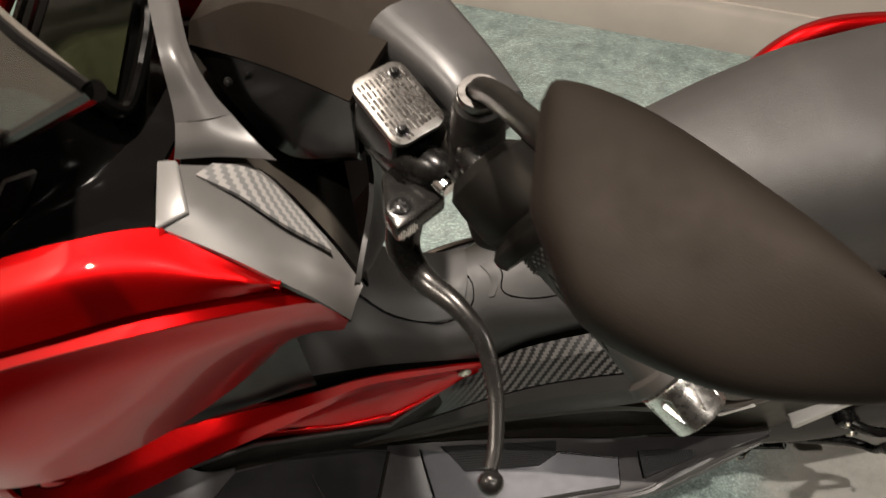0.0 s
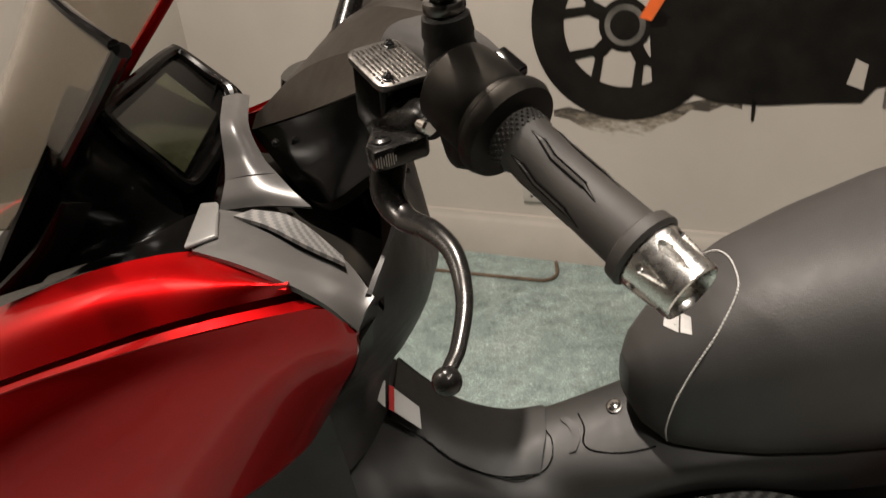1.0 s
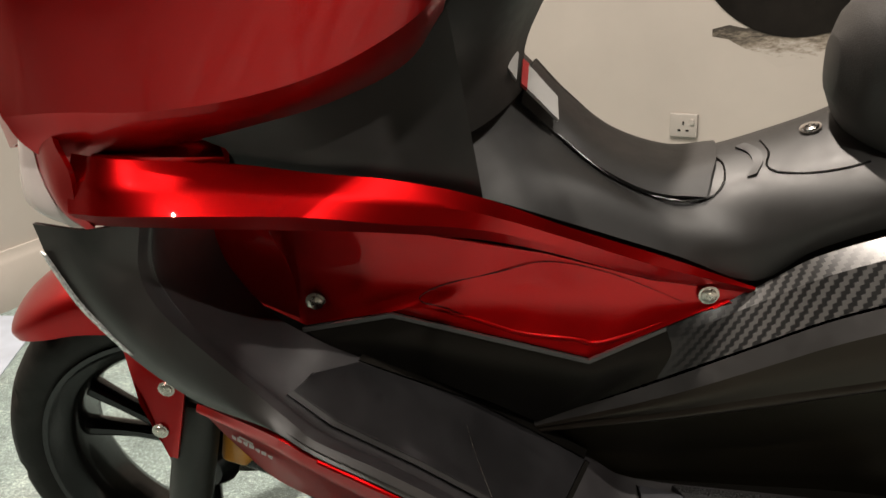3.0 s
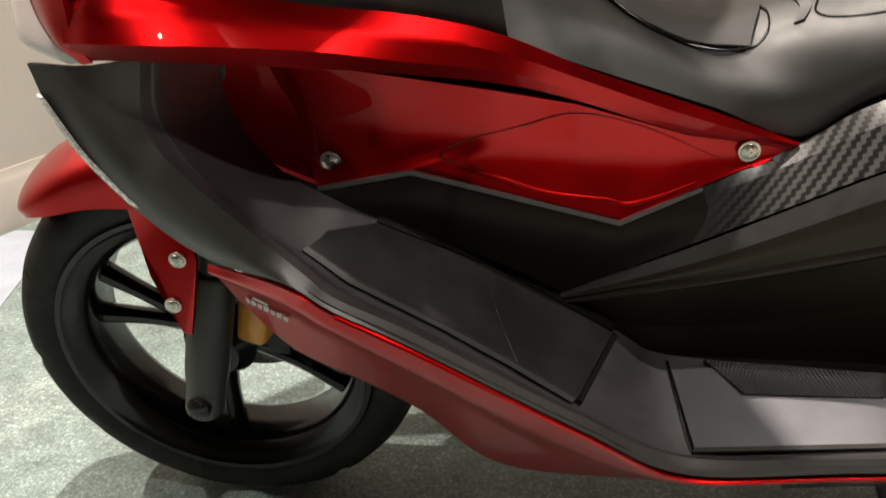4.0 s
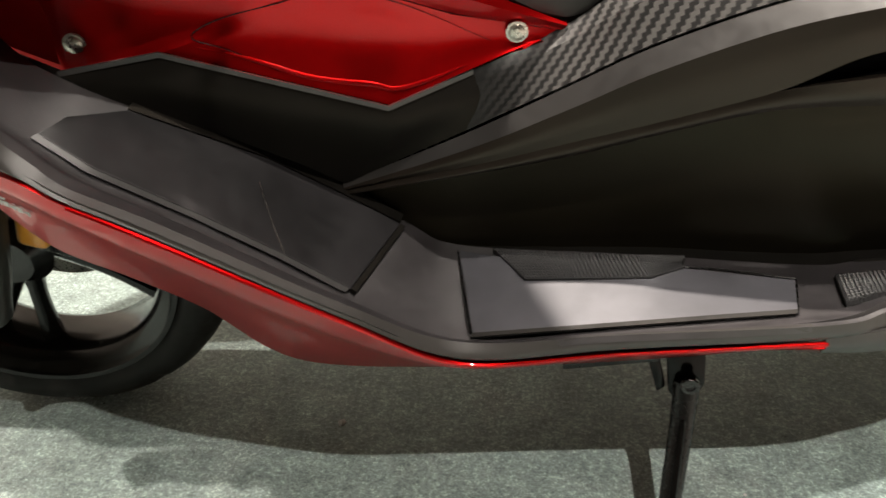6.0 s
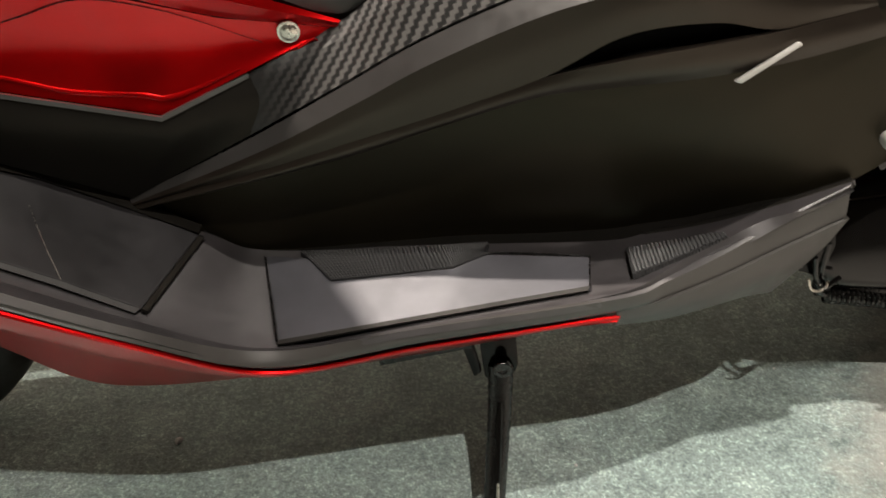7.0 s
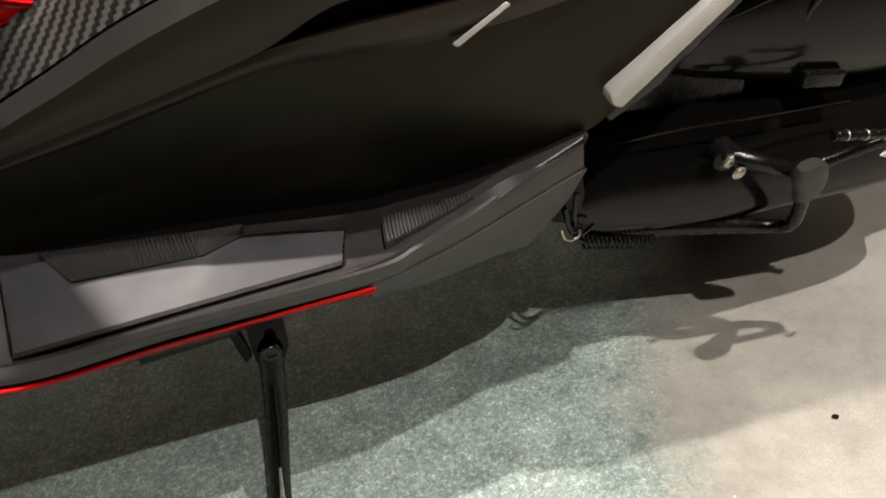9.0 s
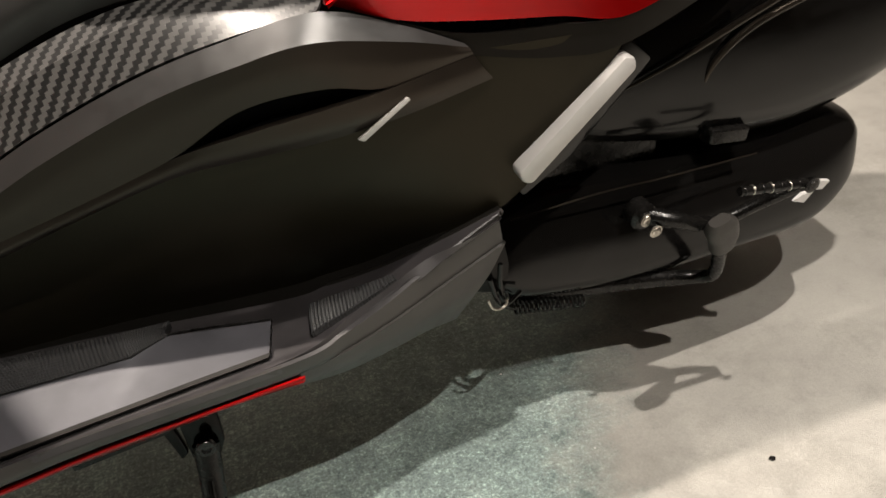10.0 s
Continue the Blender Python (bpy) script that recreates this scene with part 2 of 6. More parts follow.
def smear():
    """Ragged grey dirt printed under the mural's wheels, thinning out downwards."""
    m, nt, b = nodes_of("smeared_wall_print")
    tc = nt.nodes.new("ShaderNodeTexCoord")
    mp = nt.nodes.new("ShaderNodeMapping")
    mp.inputs["Scale"].default_value = (22, 22, 60)
    nt.links.new(tc.outputs["Object"], mp.inputs[0])
    n = nt.nodes.new("ShaderNodeTexNoise")
    n.inputs["Scale"].default_value, n.inputs["Detail"].default_value, n.inputs["Roughness"].default_value = 1.0, 8, 0.7
    nt.links.new(mp.outputs[0], n.inputs["Vector"])
    sep = nt.nodes.new("ShaderNodeSeparateXYZ")
    nt.links.new(tc.outputs["UV"], sep.inputs[0])
    ad = nt.nodes.new("ShaderNodeMath")
    ad.operation = "ADD"
    nt.links.new(n.outputs["Fac"], ad.inputs[0])
    nt.links.new(sep.outputs[1], ad.inputs[1])
    nt.links.new(ramp(nt, ad.outputs[0], [(0.44, (0.45, 0.416, 0.378)), (0.60, (0.22, 0.19, 0.15)), (0.78, (0.045, 0.038, 0.03))]).outputs[0], b.inputs["Base Color"])
    setp(b, Roughness=0.8)
    return m


SMEAR = smear()


def tinted():
    m, nt, b = nodes_of("smoked_screen")
    setp(b, Base_Color=(0.60, 0.55, 0.48, 1), Roughness=0.05, IOR=1.45)
    b.inputs["Transmission Weight"].default_value = 0.85
    return m


SMOKED = tinted()


# ---- modelling helpers ----
V = Vector


def rs(pts, n):
    """n points at even steps along a smooth curve through pts."""
    p = [V(q) for q in pts]
    if len(p) == 2:
        return [p[0].lerp(p[1], i / (n - 1)) for i in range(n)]
    ext = [2 * p[0] - p[1], *p, 2 * p[-1] - p[-2]]
    dense = []
    for i in range(1, len(ext) - 2):
        a, b, c, d = ext[i - 1: i + 3]
        for k in range(16):
            t = k / 16
            dense.append(0.5 * ((2 * b) + (c - a) * t + (2 * a - 5 * b + 4 * c - d) * t * t + (3 * b - a - 3 * c + d) * t ** 3))
    dense.append(p[-1])
    run = [0.0]
    for a, b in zip(dense, dense[1:]):
        run.append(run[-1] + (b - a).length)
    out, j = [], 0
    for i in range(n):
        want = run[-1] * i / (n - 1)
        while j < len(run) - 2 and run[j + 1] < want:
            j += 1
        f = (want - run[j]) / max(1e-9, run[j + 1] - run[j])
        out.append(dense[j].lerp(dense[j + 1], min(1, max(0, f))))
    return out


def even(pts, n):
    """As rs, but spread by the control points, so that like-numbered points of neighbouring rails face each other."""
    p = [V(q) for q in pts]
    ext = [2 * p[0] - p[1], *p, 2 * p[-1] - p[-2]]
    out = []
    for i in range(n):
        s = (len(p) - 1) * i / (n - 1)
        k = min(int(s), len(p) - 2)
        t = s - k
        a, b, c, d = ext[k: k + 4]
        out.append(0.5 * ((2 * b) + (c - a) * t + (2 * a - 5 * b + 4 * c - d) * t * t + (3 * b - a - 3 * c + d) * t ** 3))
    return out


def finish(bm, name, mat, parent=None, label="", angle=0.6, smooth=True):
    bmesh.ops.recalc_face_normals(bm, faces=bm.faces)
    for f in bm.faces:
        f.smooth = smooth
    for e in bm.edges:
        e.smooth = not (len(e.link_faces) == 2 and e.calc_face_angle(0) > angle)
    me = bpy.data.meshes.new(name)
    bm.to_mesh(me)
    bm.free()
    me.materials.append(mat)
    ob = new(name, me)
    if parent is not None:
        ob.parent = parent
    if label:
        ob["label"] = label
    return ob


part = finish


def grid_solid(g, thick, out=(0, -1, 0.6), uvscale=None):
    """A solid skin on a grid of points: its far side lies thick behind it. UV runs in metres."""
    nv, nu = len(g), len(g[0])
    nrm = [[None] * nu for _ in range(nv)]
    acc = 0
    for j in range(nv):
        for i in range(nu):
            du = g[j][min(i + 1, nu - 1)] - g[j][max(i - 1, 0)]
            dv = g[min(j + 1, nv - 1)][i] - g[max(j - 1, 0)][i]
            n = du.cross(dv)
            n = n.normalized() if n.length > 1e-12 else V((0, 0, 0))
            nrm[j][i] = n
            acc += n.dot(V(out))
    s = 1 if acc > 0 else -1
    bm = bmesh.new()
    uv = bm.loops.layers.uv.new("UVMap")
    top = [[bm.verts.new(p) for p in row] for row in g]
    bot = [[bm.verts.new(g[j][i] - nrm[j][i] * s * thick) for i in range(nu)] for j in range(nv)]
    ulen = [0.0]
    mid = g[nv // 2]
    for a, b in zip(mid, mid[1:]):
        ulen.append(ulen[-1] + (b - a).length)
    vlen = [[0.0] * nu]
    for j in range(1, nv):
        vlen.append([vlen[-1][i] + (g[j][i] - g[j - 1][i]).length for i in range(nu)])

    def quad(vs, ids):
        try:
            f = bm.faces.new(vs)
        except ValueError:
            return
        for lp, (j, i) in zip(f.loops, ids):
            lp[uv].uv = (ulen[i], vlen[j][i])

    for j in range(nv - 1):
        for i in range(nu - 1):
            ids = [(j, i), (j, i + 1), (j + 1, i + 1), (j + 1, i)]
            quad([top[a][b] for a, b in ids], ids)
            quad([bot[a][b] for a, b in reversed(ids)], list(reversed(ids)))
    rim = [(0, i) for i in range(nu)] + [(j, nu - 1) for j in range(1, nv)] + [(nv - 1, i) for i in range(nu - 2, -1, -1)] + [(j, 0) for j in range(nv - 2, 0, -1)]
    for a, b in zip(rim, rim[1:] + rim[:1]):
        quad([top[a[0]][a[1]], top[b[0]][b[1]], bot[b[0]][b[1]], bot[a[0]][a[1]]], [a, b, b, a])
    bmesh.ops.remove_doubles(bm, verts=bm.verts, dist=1e-6)
    return bm


def bent(pts, n):
    """n points on straight runs between the control points."""
    p = [V(q) for q in pts]
    out = []
    for i in range(n):
        s = (len(p) - 1) * i / (n - 1)
        k = min(int(s + 1e-9), len(p) - 2)
        out.append(p[k].lerp(p[k + 1], s - k))
    return out


def loft(rails, nu=28, nv=10, sharp=False, straight=False):
    """A grid of points over rails that run alongside one another; straight: in straight runs with corners."""
    rr = [(bent if straight else even)(r, nu) for r in rails]
    g = []
    for j in range(nv):
        row = []
        for i in range(nu):
            col = [r[i] for r in rr]
            s = (len(col) - 1) * j / (nv - 1)
            k = min(int(s), len(col) - 2)
            t = s - k
            if sharp or len(col) == 2:
                row.append(col[k].lerp(col[k + 1], t))
            else:
                a = col[k - 1] if k > 0 else 2 * col[0] - col[1]
                d = col[k + 2] if k + 2 < len(col) else 2 * col[-1] - col[-2]
                b, c = col[k], col[k + 1]
                row.append(0.5 * ((2 * b) + (c - a) * t + (2 * a - 5 * b + 4 * c - d) * t * t + (3 * b - a - 3 * c + d) * t ** 3))
        g.append(row)
    return g


def sheet(name, rails, mat, parent, nu=28, nv=10, thick=0.003, sharp=False, label="", out=(0, -1, 0.6), bulge=0.0, lift=0.0, angle=0.6, straight=False):
    if straight:
        nu = max(1, round(nu / (len(rails[0]) - 1))) * (len(rails[0]) - 1) + 1
    g = loft(rails, nu, nv, sharp, straight)
    if bulge or lift:
        o = V(out).normalized()
        for j, row in enumerate(g):
            for i in range(nu):
                w = math.sin(math.pi * j / (nv - 1)) ** 0.8 * math.sin(math.pi * i / (nu - 1)) ** 0.5
                row[i] = row[i] + o * (bulge * w + lift)
    return finish(grid_solid(g, thick, out), name, mat, parent, label, angle)


def frames_along(pts):
    """Turning-free cross axes along a line of points."""
    res, up = [], None
    for i, p in enumerate(pts):
        t = (pts[min(i + 1, len(pts) - 1)] - pts[max(i - 1, 0)]).normalized()
        if up is None:
            up = V((0, 0, 1)) if abs(t.z) < 0.9 else V((1, 0, 0))
        a = (up - t * up.dot(t)).normalized()
        up = a
        res.append((t, a, t.cross(a)))
    return res


def sweep_bm(pts, radii, n=24, seg=12, squash=1.0, bm=None):
    """A tube along a smooth line; radii at the control points; squash flattens it across."""
    p = even(pts, n)
    r = [v[0] for v in even([(q, 0, 0) for q in radii], n)] if isinstance(radii, (list, tuple)) else [radii] * n
    bm = bm or bmesh.new()
    rings = []
    for q, rad, (t, a, b) in zip(p, r, frames_along(p)):
        rings.append([bm.verts.new(q + a * rad * math.cos(2 * math.pi * k / seg) + b * rad * squash * math.sin(2 * math.pi * k / seg)) for k in range(seg)])
    for x, y in zip(rings, rings[1:]):
        for k in range(seg):
            bm.faces.new((x[k], x[(k + 1) % seg], y[(k + 1) % seg], y[k]))
    bm.faces.new(list(reversed(rings[0])))
    bm.faces.new(rings[-1])
    return bm


def sweep(name, pts, radii, mat, parent, n=24, seg=12, squash=1.0, label=""):
    return finish(sweep_bm(pts, radii, n, seg, squash), name, mat, parent, label)


def axes_for(d):
    t = V(d).normalized()
    a = (V((0, 0, 1)) if abs(t.z) < 0.9 else V((1, 0, 0)))
    a = (a - t * a.dot(t)).normalized()
    return t, a, t.cross(a)


def lathe_bm(profile, origin, axis, seg=32, bm=None, closed=False):
    """A profile of (radius, way along the axis) turned about the axis."""
    t, a, b = axes_for(axis)
    o = V(origin)
    bm = bm or bmesh.new()
    rings = []
    for r, h in profile:
        if r < 1e-6:
            rings.append([bm.verts.new(o + t * h)])
        else:
            rings.append([bm.verts.new(o + t * h + (a * math.cos(2 * math.pi * k / seg) + b * math.sin(2 * math.pi * k / seg)) * r) for k in range(seg)])
    pairs = list(zip(rings, rings[1:])) + ([(rings[-1], rings[0])] if closed else [])
    for x, y in pairs:
        for k in range(seg):
            l = (k + 1) % seg
            if len(x) == 1 and len(y) == 1:
                continue
            if len(x) == 1:
                bm.faces.new((x[0], y[l], y[k]))
            elif len(y) == 1:
                bm.faces.new((x[k], x[l], y[0]))
            else:
                bm.faces.new((x[k], x[l], y[l], y[k]))
    if not closed:
        for ring, rev in ((rings[0], True), (rings[-1], False)):
            if len(ring) > 2:
                bm.faces.new(list(reversed(ring)) if rev else ring)
    return bm


def lathe(name, profile, origin, axis, mat, parent, seg=32, label="", closed=False):
    return finish(lathe_bm(profile, origin, axis, seg, None, closed), name, mat, parent, label)


def prism_bm(poly, vec, bevel=0.0, bm=None, seg=2):
    """A flat outline carried along vec, with softened edges."""
    own = bmesh.new()
    vs = [own.verts.new(p) for p in poly]
    ws = [own.verts.new(V(p) + V(vec)) for p in poly]
    own.faces.new(vs)
    own.faces.new(list(reversed(ws)))
    for i in range(len(vs)):
        k = (i + 1) % len(vs)
        own.faces.new((vs[k], vs[i], ws[i], ws[k]))
    bmesh.ops.recalc_face_normals(own, faces=own.faces)
    if bevel:
        bmesh.ops.bevel(own, geom=list(own.edges), offset=bevel, segments=seg, profile=0.5, affect="EDGES", clamp_overlap=True)
    if bm is None:
        return own
    tmp = bpy.data.meshes.new("tmp")
    own.to_mesh(tmp)
    own.free()
    bm.from_mesh(tmp)
    bpy.data.meshes.remove(tmp)
    return bm


def prism(name, poly, vec, mat, parent, bevel=0.0, label=""):
    return finish(prism_bm(poly, vec, bevel), name, mat, parent, label)


def block_bm(size, m, bevel=0.0, seg=3):
    bm = bmesh.new()
    bmesh.ops.create_cube(bm, size=1.0, matrix=Matrix.Diagonal((*size, 1)))
    if bevel:
        bmesh.ops.bevel(bm, geom=list(bm.edges), offset=bevel, segments=seg, profile=0.5, affect="EDGES", clamp_overlap=True)
    bmesh.ops.transform(bm, matrix=m, verts=bm.verts)
    return bm


def block(name, size, m, mat, parent, bevel=0.0, label=""):
    return finish(block_bm(size, m, bevel), name, mat, parent, label)


def thing(name, label, category, at=(0, 0, 0), group="", kind=""):
    e = new(name)
    e.matrix_world = Matrix.Translation(at)
    return tagged(e, label, category, group, kind)


def mirror_y(p):
    """The same place on the scooter's other side: its middle plane leans and is a little askew."""
    q = V(p)
    n = V((-MID_YAW, 1, MID_LEAN)).normalized()
    d = (q - V((0, MID_Y, 0))).dot(n)
    return q - 2 * d * n


MID_Y, MID_YAW, MID_LEAN = 0.70, 0.123, 0.131


def mid(x, z, off=0.0):
    """A place in the scooter's middle plane, off metres to its left."""
    n = V((-MID_YAW, 1, MID_LEAN)).normalized()
    return V((x, MID_Y + MID_YAW * x - MID_LEAN * z, z)) - n * off

# ---- the room ----
def room_box(name, size, at, mat, label, bevel=0.0):
    ob = finish(block_bm(size, ROOM @ Matrix.Translation(at), bevel), name, mat)
    return tagged(ob, label, kind="structure")


room_box("floor", (12, 9, 0.2), (0, -3.5, -0.1), FLOOR, "worn green-grey painted concrete floor")
room_box("wall_north", (12, 0.15, CEILING), (0, 0.075, CEILING / 2), WALLPAINT, "plain cream painted wall with a dark mural")
room_box("wall_south", (12, 0.15, CEILING), (0, -6.9, CEILING / 2), DARKWALL, "plain unseen wall, coloured dark to cut bounced light")
room_box("wall_west", (0.15, 9, CEILING), (-1.185, -3.5, CEILING / 2), WALLPAINT, "plain cream painted wall beside the front wheel")
room_box("wall_east", (0.15, 9, CEILING), (4.6, -3.5, CEILING / 2), DARKWALL, "plain unseen wall, coloured dark to cut bounced light")
room_box("ceiling", (12, 9, 0.1), (0, -3.5, CEILING + 0.05), CEILPAINT, "plain unseen ceiling, dark to cut bounced light, with small round lamps")


def skirting():
    bm = prism_bm([(-1.11, 0, 0.0), (-1.11, -0.022, 0.0), (-1.11, -0.022, 0.118), (-1.11, -0.016, 0.128), (-1.11, -0.012, 0.140), (-1.11, -0.010, 0.150), (-1.11, 0, 0.150)], (5.6, 0, 0))
    bmesh.ops.transform(bm, matrix=ROOM, verts=bm.verts)
    return tagged(finish(bm, "baseboard", SKIRT), "tall cream painted skirting board along the wall", kind="structure")


skirting()


def side_skirting():
    bm = prism_bm([(-1.11, 0, 0.0), (-1.088, 0, 0.0), (-1.088, 0, 0.118), (-1.094, 0, 0.128), (-1.098, 0, 0.140), (-1.100, 0, 0.150), (-1.11, 0, 0.150)], (0, -5.0, 0))
    bmesh.ops.transform(bm, matrix=ROOM @ Matrix.Translation((0, -0.024, 0)), verts=bm.verts)
    return tagged(finish(bm, "baseboard", SKIRT), "tall cream painted skirting board along the side wall", kind="structure")


side_skirting()
tagged(prism("floor_strip", [(-1.20, 0.85, 0.0), (-1.40, 1.38, 0.0), (-1.53, 1.38, 0.0), (-1.73, 0.85, 0.0)], (0, 0, 0.003), BLUESTRIP, None), "pale blue strip on the floor by the wall", "plastic film")


def floor_pipe():
    """A thin brown cable cover lying on the floor beside the wall."""
    ob = sweep("floor_cable", [(-0.95, 2.50, 0.005), (-0.36, 2.272, 0.005), (0.12, 2.105, 0.005), (0.20, 2.085, 0.005), (0.235, 2.12, 0.005), (0.24, 2.20, 0.005)], 0.006, PIPE, None, 60, 8)
    return tagged(ob, "thin brown cable cover lying beside the wall", "cable")


floor_pipe()


def wall_socket():
    s = thing("wall_socket", "single white plastic power socket above the skirting board", "socket", (ROOM @ V((0.2, 0, 0.235)))[:])
    inv = s.matrix_world.inverted() @ ROOM
    m = lambda x, y, z: inv @ Matrix.Translation((x, y, z))
    block("face_plate", (0.082, 0.010, 0.070), m(0.2, -0.005, 0.238), SOCKETM, s, 0.003)
    for dx, dz, w, h in ((0, 0.014, 0.005, 0.010), (-0.012, -0.008, 0.009, 0.005), (0.012, -0.008, 0.009, 0.005)):
        block("pin_slot", (w, 0.002, h), m(0.2 + dx, -0.0105, 0.232 + dz), IRON, s, label="dark pin slot")
    block("switch", (0.012, 0.006, 0.018), m(0.226, -0.011, 0.250), SOCKETM, s, 0.002)


wall_socket()


def mural():
    """A flat print of a parked motorcycle on the wall."""
    t = thing("wall_mural", "flat black motorcycle print with an orange fork on the wall", "mural", ROOM.translation[:])
    base = t.matrix_world.inverted() @ ROOM

    def flat(name, poly, mat, depth=0.002, label=""):
        p = [base @ V((x, -0.0005, z)) for x, z in poly]
        d = base.to_3x3() @ V((0, -depth, 0))
        return finish(prism_bm(p, d), name, mat, t, label, smooth=False)

    def wheel(cx, cz, r):
        bm = bmesh.new()
        n = 64
        for r0, r1 in ((r * 0.645, r), (0, r * 0.27)):
            a = [[bm.verts.new(base @ V((cx + q * math.cos(k * 2 * math.pi / n), y, cz + q * math.sin(k * 2 * math.pi / n)))) for k in range(n)] for q in (max(r0, 1e-4), r1) for y in (-0.0005, -0.002)]
            i0, i1, o0, o1 = a
            for k in range(n):
                l = (k + 1) % n
                bm.faces.new((i1[k], i1[l], o1[l], o1[k]))
                bm.faces.new((o1[k], o1[l], o0[l], o0[k]))
                bm.faces.new((i0[k], i0[l], i1[l], i1[k]))
        finish(bm, "printed_wheel", MURAL, t)
        ring = []
        for k in range(n):
            ring.append((cx + r * 0.21 * math.cos(k * 2 * math.pi / n), cz + r * 0.21 * math.sin(k * 2 * math.pi / n)))
        flat("printed_hub", ring, MURAL_GREY, 0.003, "grey printed hub")
        flat("printed_hub", [(cx + (x - cx) * 0.72, cz + (z - cz) * 0.72) for x, z in ring], MURAL, 0.004)
        for k in range(5):
            a = k * 2 * math.pi / 5 + 0.16
            u, w = V((math.cos(a), math.sin(a))), V((-math.sin(a), math.cos(a)))
            stem = [V((cx, cz)) + u * r * f + w * r * o for f, o in ((0.22, -0.07), (0.46, -0.075), (0.46, 0.075), (0.22, 0.07))]
            flat("printed_spoke", [(v.x, v.y) for v in stem], MURAL)
            for side in (-1, 1):
                q = [V((cx, cz)) + u * r * f + w * r * side * o for f, o in ((0.43, 0.0), (0.70, 0.17), (0.67, 0.27), (0.40, 0.08))]
                flat("printed_spoke", [(v.x, v.y) for v in q], MURAL, 0.0025)

    wheel(0.485, 0.765, 0.275)
    wheel(1.62, 0.775, 0.285)
    flat("printed_body", [(0.565, 0.575), (0.62, 0.59), (0.74, 0.552), (0.86, 0.545), (1.0, 0.556), (1.10, 0.56), (1.13, 0.60), (1.35, 0.66), (1.44, 0.78), (1.55, 0.98), (1.75, 1.12), (1.95, 1.25), (1.5, 1.22), (1.25, 1.12), (1.05, 1.26), (0.8, 1.28), (0.68, 1.2), (0.62, 1.02), (0.55, 0.80)], MURAL)
    flat("printed_fork", [(0.525, 0.785), (0.558, 0.776), (0.70, 1.0), (0.77, 1.18), (0.73, 1.19), (0.66, 1.02)], MURAL_ORANGE, 0.0035, "orange printed fork")
    flat("printed_gap", [(1.06, 0.61), (1.10, 0.595), (1.105, 0.66), (1.075, 0.675)], WALLPAINT, 0.004)
    flat("printed_gap", [(1.15, 0.55), (1.22, 0.57), (1.2, 0.62), (1.15, 0.60)], MURAL_GREY, 0.004)
    flat("printed_stand", [(0.835, 0.50), (0.842, 0.50), (0.846, 0.56), (0.833, 0.56)], MURAL)
    # ragged ground under the wheel
    def ground(top, low):
        g = [[base @ V((x, -0.0003, z)) for x, z in row] for row in (low, [((a + c) / 2, (b + d) / 2) for (a, b), (c, d) in zip(top, low)], top)]
        bm = grid_solid(g, 0.0002, base.to_3x3() @ V((0, -1, 0)))
        uv = bm.loops.layers.uv.active
        lo = {k: min(v[1] for v in low) for k in (0,)}[0]
        for f in bm.faces:
            for lp in f.loops:
                q = base.inverted() @ lp.vert.co
                zt = max((z for x, z in top if abs(x - q.x) < 0.08), default=0.5)
                lp[uv].uv = (q.x, max(-0.3, min(0.42, (q.z - lo) / max(0.02, zt - lo) * 0.62 - 0.25)))
        finish(bm, "printed_ground", SMEAR, t, "smeared grey printed ground")

    xs = [0.27 + 0.045 * k for k in range(13)]
    ground([(x, 0.512 + 0.008 * math.sin(k * 2.1) + 0.05 * k / 12) for k, x in enumerate(xs)], [(x, 0.50 - 0.105 * math.exp(-((x - 0.48) / 0.13) ** 2) - 0.008 * math.sin(k * 3.3) + 0.04 * k / 12) for k, x in enumerate(xs)])


mural()


def ceiling_lamps():
    for (x, y), power, size, colour, beam in LAMPS:
        lamp = thing("ceiling_lamp", "small round warm white ceiling spotlight", "lamp", (x, y, CEILING), "ceiling lamps")
        lathe("housing", [(0.055, 0), (0.055, -0.02), (0.042, -0.024), (0.040, -0.014), (0.0, -0.012)], (0, 0, 0), (0, 0, 1), SOCKETM, lamp)
        d = bpy.data.lights.new("ceiling_light", "AREA")
        d.shape, d.size, d.energy, d.color, d.spread = "DISK", size, power, colour, radians(beam)
        o = new("ceiling_light", d)
        o.matrix_world = pose(x, y, CEILING - 0.03)


ceiling_lamps()


# ---- the scooter ----
S = thing("scooter", "red and black scooter leaning on its side stand", "scooter")


def bolt(at, axis, r=0.0085, parent=None, name="screw", mat=None):
    """A domed cross-head screw with its washer; axis points out of the panel."""
    t, a, b = axes_for(axis)
    o = V(at)
    bm = lathe_bm([(r * 1.25, -0.001), (r * 1.25, 0.0008), (r * 1.0, 0.001), (r * 0.95, 0.0022), (r * 0.6, 0.0034), (0, 0.0038)], o, axis, 20)
    for w in (a, b):
        v = t.cross(w)
        q = [o + t * 0.0030 + w * r * 0.5 * s + v * r * 0.13 * u for s, u in ((-1, -1), (1, -1), (1, 1), (-1, 1))]
        prism_bm(q, t * 0.0012, 0, bm)
    return finish(bm, name, mat or STEEL, parent or S, angle=0.4)


LEFT = -V((-MID_YAW, 1, MID_LEAN)).normalized()
HEAD = V((-1, -MID_YAW, 0)).normalized()


# front wheel
HUB = V((-0.472, 0.612, 0.248))
WHEEL_AXIS = V((0.10, -1, -0.12)).normalized()


